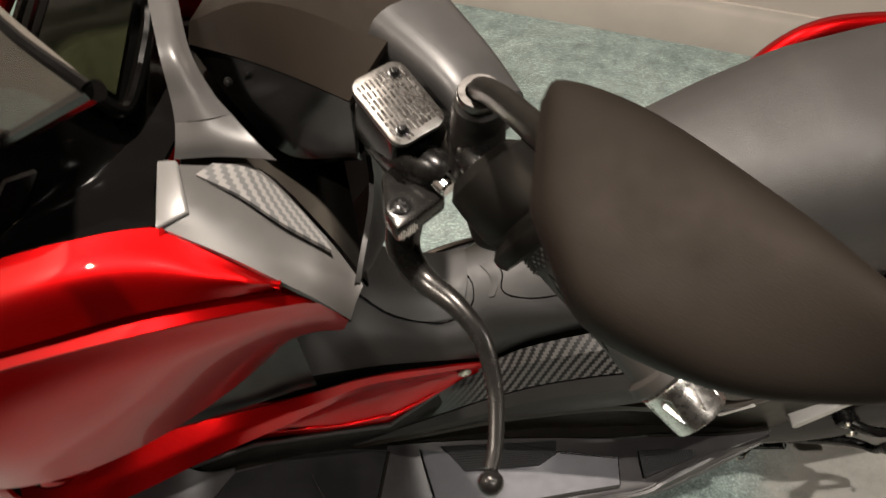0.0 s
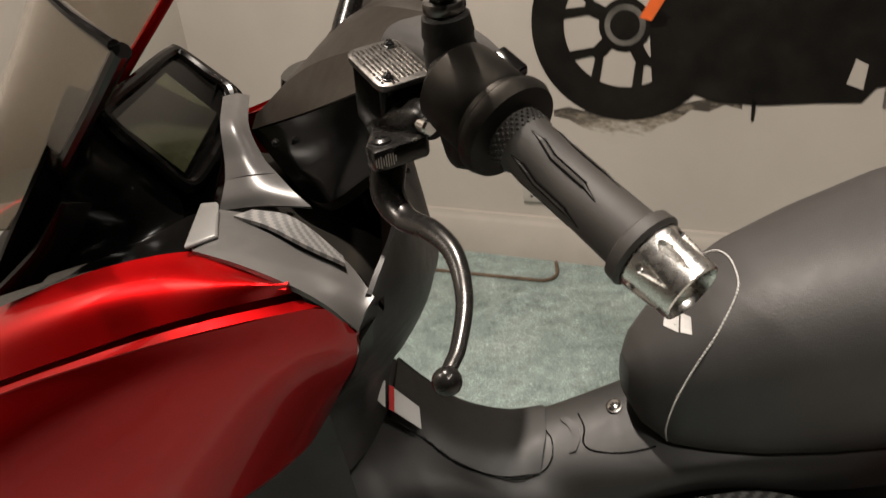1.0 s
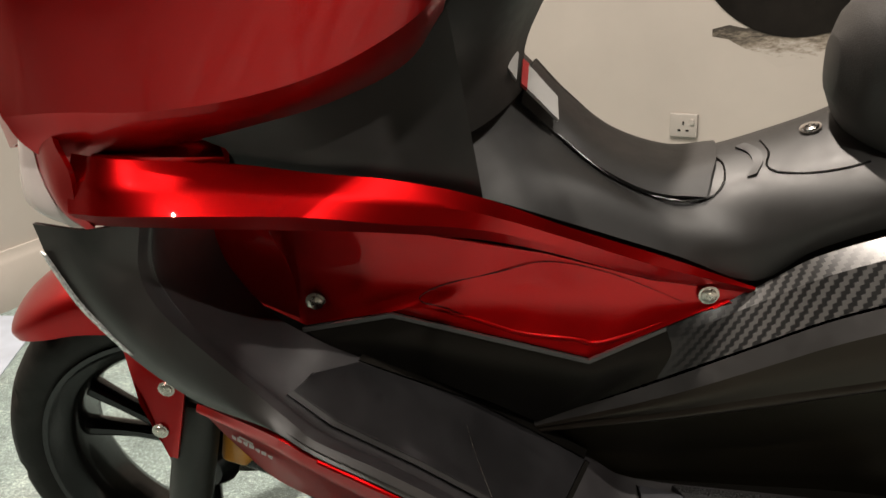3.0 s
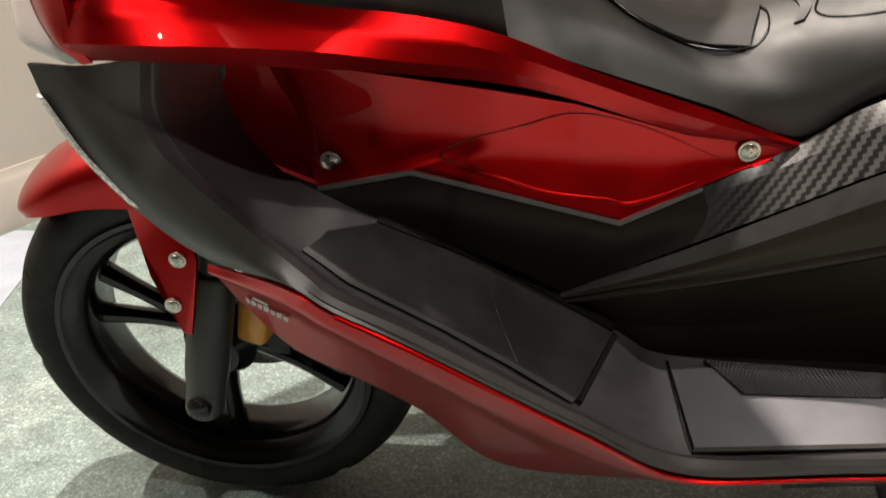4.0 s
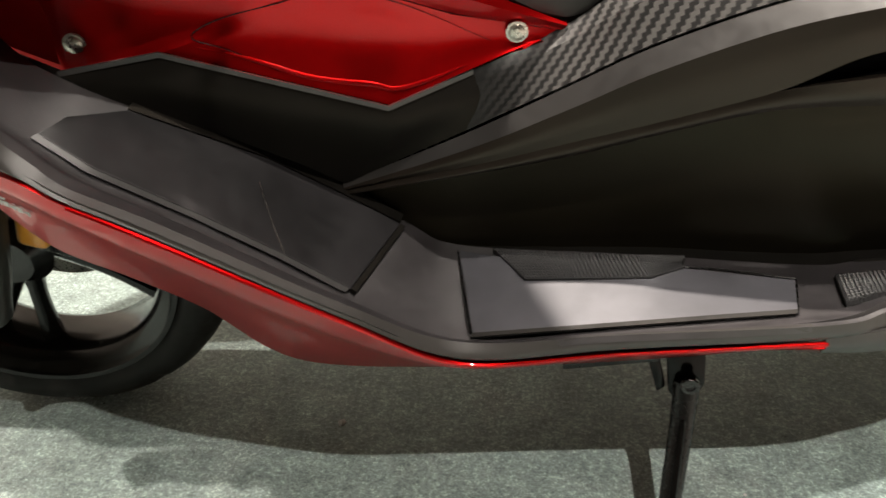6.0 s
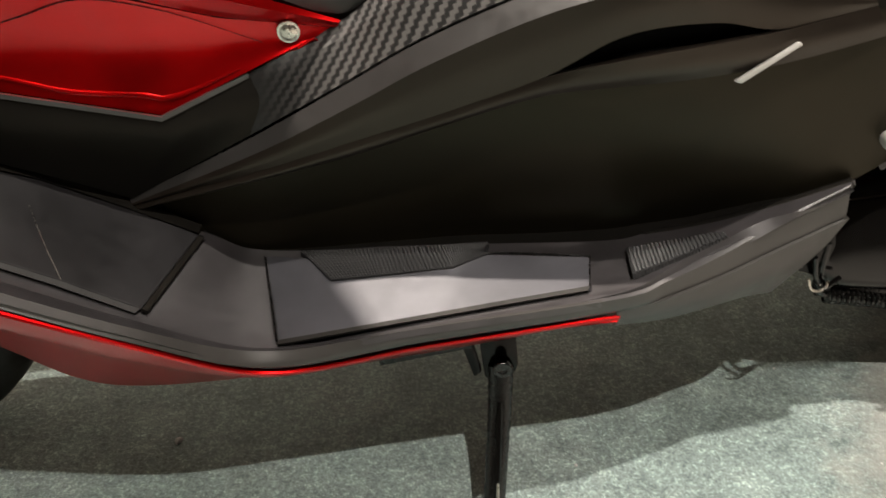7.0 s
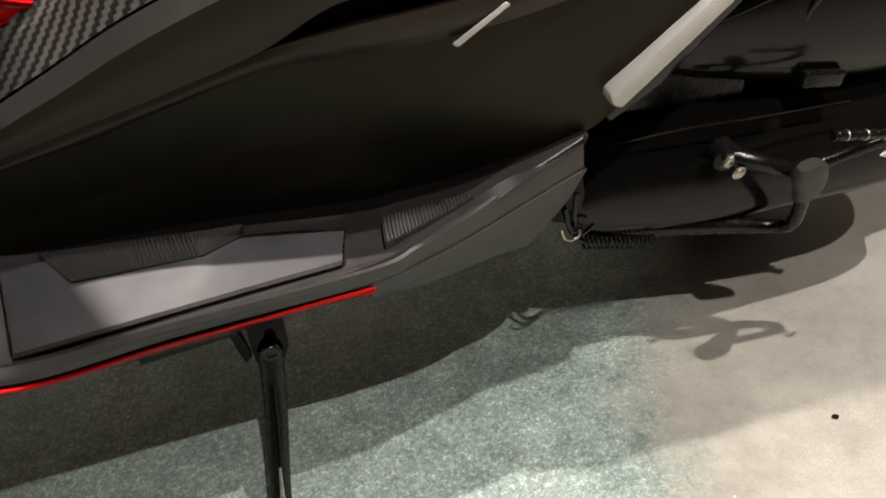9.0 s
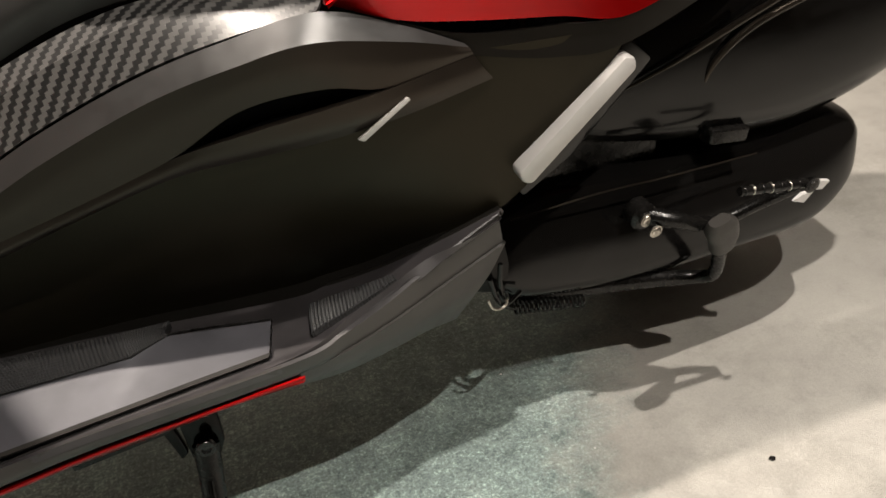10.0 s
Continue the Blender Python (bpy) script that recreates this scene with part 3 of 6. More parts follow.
def front_wheel():
    o = HUB
    rim = lathe("front_wheel", [(0.164, -0.036), (0.170, -0.044), (0.178, -0.047), (0.184, -0.053), (0.190, -0.054), (0.191, -0.050), (0.184, -0.042), (0.172, -0.02), (0.172, 0.02), (0.184, 0.042), (0.191, 0.050), (0.190, 0.054), (0.184, 0.053), (0.178, 0.047), (0.170, 0.044), (0.164, 0.036), (0.160, 0.03), (0.160, -0.03)], o, WHEEL_AXIS, RIM, S, 72, "gloss black cast wheel", closed=True)
    seg = 168
    prof = [(0.180, -0.038), (0.190, -0.050), (0.205, -0.056), (0.220, -0.056), (0.232, -0.048), (0.240, -0.033), (0.2445, -0.016), (0.246, 0), (0.2445, 0.016), (0.240, 0.033), (0.232, 0.048), (0.220, 0.056), (0.205, 0.056), (0.190, 0.050), (0.180, 0.038)]
    t, a, b = axes_for(WHEEL_AXIS)
    bm = bmesh.new()
    rings = []
    for j, (r, h) in enumerate(prof):
        ring = []
        for k in range(seg):
            q = r
            kk = (k + (j * 1.4 if h > 0 else -j * 1.4 + 21)) % 14
            if 3 <= j <= 11 and j != 7 and kk < 1.3:
                q -= 0.008
            ring.append(bm.verts.new(o + t * h + (a * math.cos(2 * math.pi * k / seg) + b * math.sin(2 * math.pi * k / seg)) * q))
        rings.append(ring)
    for x, y in list(zip(rings, rings[1:])) + [(rings[-1], rings[0])]:
        for k in range(seg):
            l = (k + 1) % seg
            bm.faces.new((x[k], x[l], y[l], y[k]))
    finish(bm, "tyre", RUBBER, rim, "worn black tyre with slanted grooves", 0.9)
    lathe("hub", [(0.030, -0.05), (0.045, -0.03), (0.034, -0.01), (0.034, 0.01), (0.045, 0.03), (0.030, 0.05)], o, WHEEL_AXIS, RIM, rim, 24)
    for k in range(4):
        for d in (-0.17, 0.17):
            c = k * 2 * math.pi / 4 + 1.19
            p0 = o + (a * math.cos(c + d * 0.55) + b * math.sin(c + d * 0.55)) * 0.034
            p1 = o + (a * math.cos(c + d) + b * math.sin(c + d)) * 0.100
            p2 = o + (a * math.cos(c + d * 1.25) + b * math.sin(c + d * 1.25)) * 0.170
            sweep("spoke", [p0, p1, p2], [0.013, 0.010, 0.013], RIM, rim, 10, 10, 1.2)
    lathe("brake_disc", [(0.055, -0.002), (0.110, -0.002), (0.110, 0.002), (0.055, 0.002)], o - WHEEL_AXIS * 0.062, WHEEL_AXIS, STEEL, rim, 48, "steel brake disc", closed=True)


front_wheel()


def fork():
    low = V((-0.439, 0.487, 0.232))
    top = V((-0.385, 0.492, 0.420))
    d = (top - low).normalized()
    leg = lathe("fork_leg", [(0, -0.012), (0.016, -0.012), (0.021, -0.004), (0.021, 0.02), (0.0235, 0.05), (0.0235, 0.165), (0.021, 0.17), (0.016, 0.172), (0.016, 0.42), (0, 0.42)], low, d, FORK, S, 24, "dull black fork leg")
    lathe("axle_bolt", [(0.013, -0.004), (0.013, 0.006), (0.010, 0.010), (0.006, 0.012), (0, 0.012)], low + WHEEL_AXIS * 0.018 + d * 0.012, WHEEL_AXIS, DARKMETAL, leg, 12, "dark axle bolt")
    n2 = WHEEL_AXIS * -0.232
    lathe("fork_leg", [(0, -0.012), (0.021, -0.004), (0.0235, 0.05), (0.0235, 0.165), (0.016, 0.172), (0.016, 0.42), (0, 0.42)], low + n2, d, FORK, S, 20, "dull black fork leg")
    c = V((-0.377, 0.525, 0.322))
    bm = block_bm((0.034, 0.030, 0.056), Matrix.Translation(c) @ pose(0, 0, 0, 0, 14, 0), 0.008)
    cal = finish(bm, "brake_caliper", LAMP_AMBER, S, "gold painted brake caliper")
    block("pad_bracket", (0.05, 0.016, 0.085), Matrix.Translation(c + V((0.008, 0.022, -0.012))) @ pose(0, 0, 0, 0, 14, 0), IRON, cal, 0.004, "black bracket")
    sweep("brake_hose", [c + V((0.0, 0, 0.03)), c + V((0.02, 0.0, 0.09)), c + V((0.05, 0.02, 0.20))], 0.004, IRON, S, 14, 8)


fork()


def mudguard():
    t, a, b = axes_for(WHEEL_AXIS)

    def at(deg, r, h):
        u = V((math.cos(radians(deg)), 0, math.sin(radians(deg))))
        u = (u - t * u.dot(t)).normalized()
        return HUB + u * r + t * h

    angles = (131, 126, 118, 107, 94, 80, 66)
    rails = []
    for h, r in ((0.076, (0.262, 0.252, 0.238, 0.226, 0.214, 0.204, 0.20)), (0.072, (0.264, 0.264, 0.262, 0.262, 0.262, 0.262, 0.262)), (0.045, (0.271, 0.275, 0.276, 0.276, 0.276, 0.276, 0.276)), (0.0, (0.275, 0.282, 0.285, 0.285, 0.284, 0.284, 0.284)), (-0.045, (0.271, 0.275, 0.276, 0.276, 0.276, 0.276, 0.276)), (-0.074, (0.262, 0.256, 0.250, 0.248, 0.246, 0.246, 0.25))):
        rails.append([at(d, q, h * (0.45 if d == 131 else 0.85 if d == 126 else 1)) for d, q in zip(angles, r)])
    mg = sheet("front_mudguard", rails, RED, S, 36, 22, 0.003, label="gloss red front mudguard", out=(0, 0, 1))
    prism("bracket", [(-0.485, 0.508, 0.462), (-0.452, 0.472, 0.425), (-0.445, 0.466, 0.400), (-0.427, 0.466, 0.336), (-0.417, 0.466, 0.334), (-0.388, 0.462, 0.42), (-0.40, 0.475, 0.47)], (0, 0.005, 0), RED, mg, 0.001)
    bolt((-0.408, 0.462, 0.421), LEFT, 0.0068, mg)
    bolt((-0.428, 0.464, 0.369), LEFT, 0.0068, mg)


mudguard()

# outline of the footboard and leg shield: rails from the front top to the tail
EDGE = [(-0.412, 0.357, 0.632), (-0.402, 0.357, 0.590), (-0.366, 0.360, 0.525), (-0.318, 0.372, 0.470), (-0.243, 0.352, 0.460), (-0.205, 0.353, 0.436), (-0.148, 0.356, 0.406), (-0.026, 0.384, 0.317), (0.062, 0.432, 0.236), (0.20, 0.442, 0.246), (0.366, 0.452, 0.256), (0.41, 0.458, 0.262), (0.46, 0.472, 0.270), (0.515, 0.488, 0.284), (0.575, 0.503, 0.302)]
LIP = [(-0.328, 0.372, 0.631), (-0.337, 0.370, 0.594), (-0.331, 0.368, 0.566), (-0.303, 0.365, 0.534), (-0.230, 0.362, 0.467), (-0.207, 0.362, 0.446), (-0.150, 0.368, 0.414), (-0.027, 0.394, 0.326), (0.060, 0.438, 0.254), (0.20, 0.438, 0.268), (0.366, 0.448, 0.277), (0.41, 0.459, 0.284), (0.46, 0.474, 0.297), (0.515, 0.490, 0.318), (0.570, 0.499, 0.341)]
CHANNEL = [(-0.322, 0.392, 0.630), (-0.330, 0.390, 0.592), (-0.322, 0.390, 0.562), (-0.290, 0.386, 0.520), (-0.233, 0.383, 0.470), (-0.205, 0.386, 0.444), (-0.140, 0.406, 0.390), (-0.032, 0.436, 0.300), (0.064, 0.456, 0.242), (0.20, 0.460, 0.256), (0.366, 0.466, 0.275), (0.41, 0.474, 0.284), (0.46, 0.484, 0.2985), (0.515, 0.494, 0.319), (0.570, 0.501, 0.3415)]
INNER = [(-0.318, 0.470, 0.620), (-0.326, 0.470, 0.592), (-0.318, 0.470, 0.552), (-0.282, 0.462, 0.512), (-0.235, 0.446, 0.494), (-0.200, 0.460, 0.468), (-0.135, 0.502, 0.416), (-0.006, 0.548, 0.312), (0.046, 0.566, 0.274), (0.20, 0.562, 0.270), (0.366, 0.546, 0.2715), (0.41, 0.542, 0.279), (0.46, 0.532, 0.292), (0.52, 0.514, 0.320), (0.575, 0.505, 0.344)]


def studs(rails, parent, nu, nv, up):
    """Rows of small raised rubber studs over a pad."""
    g = loft(rails, nu, nv, straight=len(rails[0]) > 3)
    verts, faces = [], []
    for j in range(nv - 1):
        for i in range(nu - 1):
            a, b, c, d = g[j][i], g[j][i + 1], g[j + 1][i + 1], g[j + 1][i]
            n = (b - a).cross(d - a).normalized()
            n = n if n.z > 0 else -n
            m = (a + b + c + d) / 4
            k = len(verts)
            verts += [m + (p - m) * 0.78 + n * up for p in (a, b, c, d)] + [m + (p - m) * 0.30 + n * (up + 0.0011) for p in (a, b, c, d)]
            faces += [(k + 4, k + 5, k + 6, k + 7)] + [(k + q, k + (q + 1) % 4, k + 4 + (q + 1) % 4, k + 4 + q) for q in range(4)]
    bm = bmesh.new()
    vs = [bm.verts.new(v) for v in verts]
    for f in faces:
        bm.faces.new([vs[q] for q in f])
    return finish(bm, "raised_texture", DOTS, parent, "fine raised rubber texture", smooth=False)


def footboard():
    fb = sheet("footboard", [LIP, [V(a).lerp(V(b), 0.55) + V((0, 0, 0.001)) for a, b in zip(LIP, CHANNEL)], CHANNEL, INNER], DUSTY, S, 140, 13, 0.006, label="scuffed black plastic footboard with rubber mats", out=(0, -0.4, 1))
    outer = [V(e).lerp(V(l), 0.45 + 0.15 * (k < 3)) + V((0, -0.005 * (k < 10) - 0.002 * (k == 10) - 0.009 * (k < 3) - 0.004 * (k == 3), 0)) for k, (e, l) in enumerate(zip(EDGE, LIP))]
    sheet("outer_lip", [[V(e) + V((0, 0.001, 0.002)) for e in EDGE], outer, LIP], LIPGREY, fb, 126, 8, 0.004, label="smooth dark grey lip")
    # tail of the footboard, tucking in under the rear
    sheet("tail_side", [[(0.366, 0.4515, 0.2600), (0.41, 0.4560, 0.2670), (0.46, 0.4700, 0.2755), (0.515, 0.4860, 0.2895), (0.577, 0.5015, 0.3070)],
                        [(0.366, 0.452, 0.250), (0.41, 0.4570, 0.253), (0.46, 0.4715, 0.257), (0.515, 0.489, 0.263), (0.558, 0.505, 0.269)],
                        [(0.366, 0.458, 0.240), (0.41, 0.464, 0.238), (0.46, 0.476, 0.240), (0.492, 0.493, 0.234), (0.524, 0.508, 0.226)]], LIPGREY, fb, 30, 8, 0.005)
    # rubber mats
    lift = V((0, -0.0015, 0.004))
    low = [V(p) + lift for p in ((-0.232, 0.388, 0.473), (-0.199, 0.390, 0.444), (-0.137, 0.412, 0.393), (-0.082, 0.428, 0.347), (-0.032, 0.440, 0.304))]
    top = [V(p) + lift for p in ((-0.222, 0.412, 0.476), (-0.199, 0.455, 0.463), (-0.110, 0.503, 0.397), (-0.060, 0.524, 0.354), (-0.006, 0.539, 0.311))]
    m1 = sheet("upper_mat", [low, [a.lerp(b, 0.5) for a, b in zip(low, top)], top], UPPER_MAT, fb, 32, 8, 0.004, label="black rubber mat with scratches", out=(0, -0.3, 1), straight=True)
    bord = lambda r, a, b, m: sheet("mat_border", [[p + V(a) for p in r], [p + V(b) for p in r]], m, fb, 24, 3, 0.004, out=(0, -0.3, 1), straight=True)
    bord(low, (-0.004, -0.004, -0.001), (0.0, 0.001, 0.0005), MATTE_GREY)
    bord(top[1:], (0, 0.002, 0.0005), (0.002, 0.010, 0.0045), MATTE)
    sheet("mat_border", [[low[-1] + V((0.001, 0, 0)), top[-1] + V((0.001, 0, 0))], [low[-1] + V((0.005, 0, -0.003)), top[-1] + V((0.005, 0, -0.003))]], MATTE, fb, 12, 3, 0.004, out=(0, -0.3, 1))
    sweep("scratch", [V((-0.110, 0.475, 0.3925)), V((-0.096, 0.4505, 0.3705)), V((-0.0805, 0.428, 0.350))], [0.0001, 0.0005, 0.0004], STEEL, fb, 8, 6, label="pale scratch")
    up = V((0, -0.001, 0.0028))
    ga = [V(p) + up for p in ((0.069, 0.459, 0.2445), (0.20, 0.463, 0.259), (0.275, 0.466, 0.267), (0.345, 0.468, 0.2745))]
    gb = [V(p) + up for p in ((0.047, 0.557, 0.271), (0.225, 0.511, 0.2735), (0.260, 0.528, 0.2745), (0.352, 0.510, 0.2765))]
    m2 = sheet("lower_mat", [ga, [a.lerp(b, 0.5) for a, b in zip(ga, gb)], gb], MAT_RUBBER, fb, 36, 10, 0.004, label="dusty black rubber mat", out=(0, -0.3, 1), straight=True)
    sheet("mat_border", [[p + V((-0.002, -0.003, -0.001)) for p in ga], [p + V((0.0, 0.0010, 0.0008)) for p in ga]], RUBBER, fb, 24, 3, 0.003, out=(0, -0.3, 1))
    sweep("mat_edge", [p + V((0, 0.001, 0.0006)) for p in gb[1:]], 0.0013, IRON, fb, 24, 6)
    sweep("mat_edge", [gb[-1], gb[-1].lerp(ga[-1], 0.5), ga[-1]], 0.0008, IRON, fb, 12, 6)
    sweep("mat_edge", [gb[0] + V((-0.002, 0, 0)), gb[0].lerp(ga[0], 0.5) + V((-0.002, 0, 0)), ga[0] + V((-0.002, 0, 0))], 0.0009, IRON, fb, 12, 6)
    pad = [[(0.113, 0.515, 0.267), (0.16, 0.513, 0.270), (0.227, 0.511, 0.2745), (0.259, 0.528, 0.2755)], [(0.098, 0.534, 0.271), (0.155, 0.533, 0.2715), (0.222, 0.530, 0.274), (0.258, 0.535, 0.2755)], [(0.080, 0.557, 0.2735), (0.15, 0.554, 0.2715), (0.218, 0.550, 0.2725), (0.262, 0.548, 0.2735)]]
    studs(pad, fb, 54, 12, 0.004)
    sheet("dotted_pad", pad, DOTS, fb, 28, 8, 0.006, label="black pad with raised dots", out=(0, -0.3, 1), lift=0.004, straight=True)
    studs([[(0.386, 0.476, 0.2805), (0.425, 0.485, 0.2885), (0.464, 0.4925, 0.300)], [(0.387, 0.497, 0.279), (0.426, 0.499, 0.2875), (0.464, 0.498, 0.299)], [(0.389, 0.518, 0.278), (0.427, 0.514, 0.286), (0.464, 0.5025, 0.2982)]], fb, 24, 10, 0.003)
    sheet("dotted_pad", [[(0.383, 0.474, 0.280), (0.425, 0.484, 0.2885), (0.468, 0.493, 0.3015)], [(0.385, 0.497, 0.2785), (0.426, 0.499, 0.2875), (0.468, 0.498, 0.3005)], [(0.387, 0.520, 0.2775), (0.427, 0.515, 0.2855), (0.468, 0.503, 0.2995)]], DOTS, fb, 16, 6, 0.005, label="black pad with raised dots", out=(0, -0.3, 1), lift=0.003)
    # the far side of the board closes the body
    for name, rails, mat in (("far_footboard", [LIP, CHANNEL, INNER], DUSTY), ("far_lip", [EDGE, LIP], SATIN_BLACK)):
        sheet(name, [[mirror_y(p) for p in r] for r in rails], mat, fb, 60, 6, 0.005, out=(0, 0.4, 1))
    # silver tape on the front edge
    sheet("edge_tape", [[(-0.410, 0.355, 0.612), (-0.390, 0.356, 0.565), (-0.362, 0.360, 0.523)], [(-0.404, 0.352, 0.610), (-0.383, 0.354, 0.563), (-0.354, 0.359, 0.520)]], REFLECT, fb, 24, 3, 0.002, label="crinkled silver reflective tape")


footboard()


def leak_tray():
    """A closed tray from board to board, added under the floor against light leaks."""
    # added plate and bead that block light slipping past the board's tail
    prism("tail_leak_stop", [(0.500, 0.542, 0.285), (0.552, 0.542, 0.226), (0.588, 0.542, 0.214), (0.594, 0.542, 0.25), (0.582, 0.542, 0.325), (0.500, 0.542, 0.305)], (0, 0.006, 0), CHEEK, S, 0.001, "black plate added behind the board's tail against light leaks")
    sweep("leak_bead", [V(p) + V((0, 0.002, -0.004)) for p in INNER[11:]], 0.005, MATTE, S, 16, 10, label="black bead added along the board's tail to close a light slit")
    edge = [V(p) + V((0, 0.004, -0.004)) for p in INNER[7:]]
    sheet("leak_tray", [edge, [mirror_y(p) for p in edge]], MATTE, S, 30, 6, 0.004, label="black tray added under the floor against light leaks", out=(0, 0, 1))


leak_tray()


def lower_skirt():
    """The red side skirt under the footboard, tucking in to the belly."""
    top = [(-0.324, 0.386, 0.459), (-0.243, 0.352, 0.458), (-0.205, 0.353, 0.434), (-0.148, 0.356, 0.404), (-0.026, 0.384, 0.315), (0.062, 0.432, 0.234), (0.20, 0.442, 0.244), (0.369, 0.453, 0.254)]
    m1 = [(-0.320, 0.390, 0.443), (-0.262, 0.378, 0.424), (-0.218, 0.378, 0.398), (-0.155, 0.390, 0.350), (-0.055, 0.425, 0.262), (0.058, 0.448, 0.215), (0.20, 0.455, 0.228), (0.367, 0.458, 0.247)]
    low = [(-0.318, 0.408, 0.412), (-0.280, 0.418, 0.358), (-0.227, 0.430, 0.320), (-0.180, 0.452, 0.272), (-0.110, 0.482, 0.188), (0.047, 0.478, 0.190), (0.20, 0.478, 0.205), (0.360, 0.468, 0.238)]
    shoulder = [V(a).lerp(V(b), 0.55) + V((-0.002, -0.006, 0.003)) for a, b in zip(top, m1)]
    sk = sheet("side_skirt", [top, shoulder, m1, low], RED, S, 70, 16, 0.004, label="gloss red lower side skirt")
    sweep("skirt_bead", [V(p) + V((0, -0.0005, 0.0)) for p in top[2:]], 0.0024, RED, sk, 80, 8, label="bright red edge bead")
    # a small pale badge on the upper face: a row of slanted bars under a longer one
    gr = [p for row in loft([top[:4], shoulder[:4], m1[:4], low[:4]], 90, 60) for p in row]
    a, b = V((-0.301, 0, 0.4235)), V((-0.260, 0, 0.4110))
    bars = [(f, f + 0.10, -0.0035, 0.0035 + 0.0015 * (k % 2)) for k, f in enumerate((0.0, 0.14, 0.28, 0.43, 0.58, 0.73, 0.88))] + [(0.22, 0.56, 0.0085, 0.0120)]
    for f0, f1, v0, v1 in bars:
        q = []
        for f, v in ((f0, v0), (f1, v0), (f1 + 0.03, v1), (f0 + 0.03, v1)):
            p = a.lerp(b, f) + V((0.3 * v, 0, 0.95 * v))
            near = min(gr, key=lambda c: (c.x - p.x) ** 2 + (c.z - p.z) ** 2)
            q.append(V((p.x, near.y - 0.0022, p.z)))
        prism("badge_bar", q, (0, -0.0008, 0.0004), WHITE, sk, label="pale printed badge bar")
    sheet("belly_pan", [low, [V(p) + V((0.02, 0.10, -0.03)) for p in low], [mirror_y(V(p) + V((0.02, 0.10, -0.03))) for p in low], [mirror_y(p) for p in low]], MATTE, S, 40, 14, 0.004, label="black belly pan", out=(0, 0, -1))
    sheet("side_skirt", [[mirror_y(p) for p in top], [mirror_y(p) for p in m1], [mirror_y(p) for p in low]], RED, S, 50, 8, 0.004, out=(0, 1, 0))


lower_skirt()


# red middle fairing: an arm over the footboard, running back to a point
ARM_TOP = [(-0.358, 0.354, 0.69), (-0.32, 0.354, 0.685), (-0.261, 0.402, 0.667), (-0.207, 0.428, 0.651), (-0.15, 0.446, 0.639), (-0.086, 0.473, 0.616), (-0.016, 0.514, 0.574), (0.068, 0.543, 0.534), (0.149, 0.572, 0.493)]
ARM_RIDGE = [(-0.357, 0.334, 0.651), (-0.320, 0.332, 0.649), (-0.262, 0.360, 0.639), (-0.205, 0.394, 0.626), (-0.150, 0.426, 0.609), (-0.085, 0.464, 0.590), (-0.026, 0.506, 0.559), (0.058, 0.543, 0.516), (0.1465, 0.5715, 0.489)]
ARM_LOW = [(-0.358, 0.350, 0.636), (-0.322, 0.354, 0.633), (-0.262, 0.376, 0.623), (-0.205, 0.408, 0.610), (-0.150, 0.439, 0.596), (-0.085, 0.472, 0.578), (-0.030, 0.506, 0.553), (0.055, 0.545, 0.512), (0.146, 0.572, 0.487)]


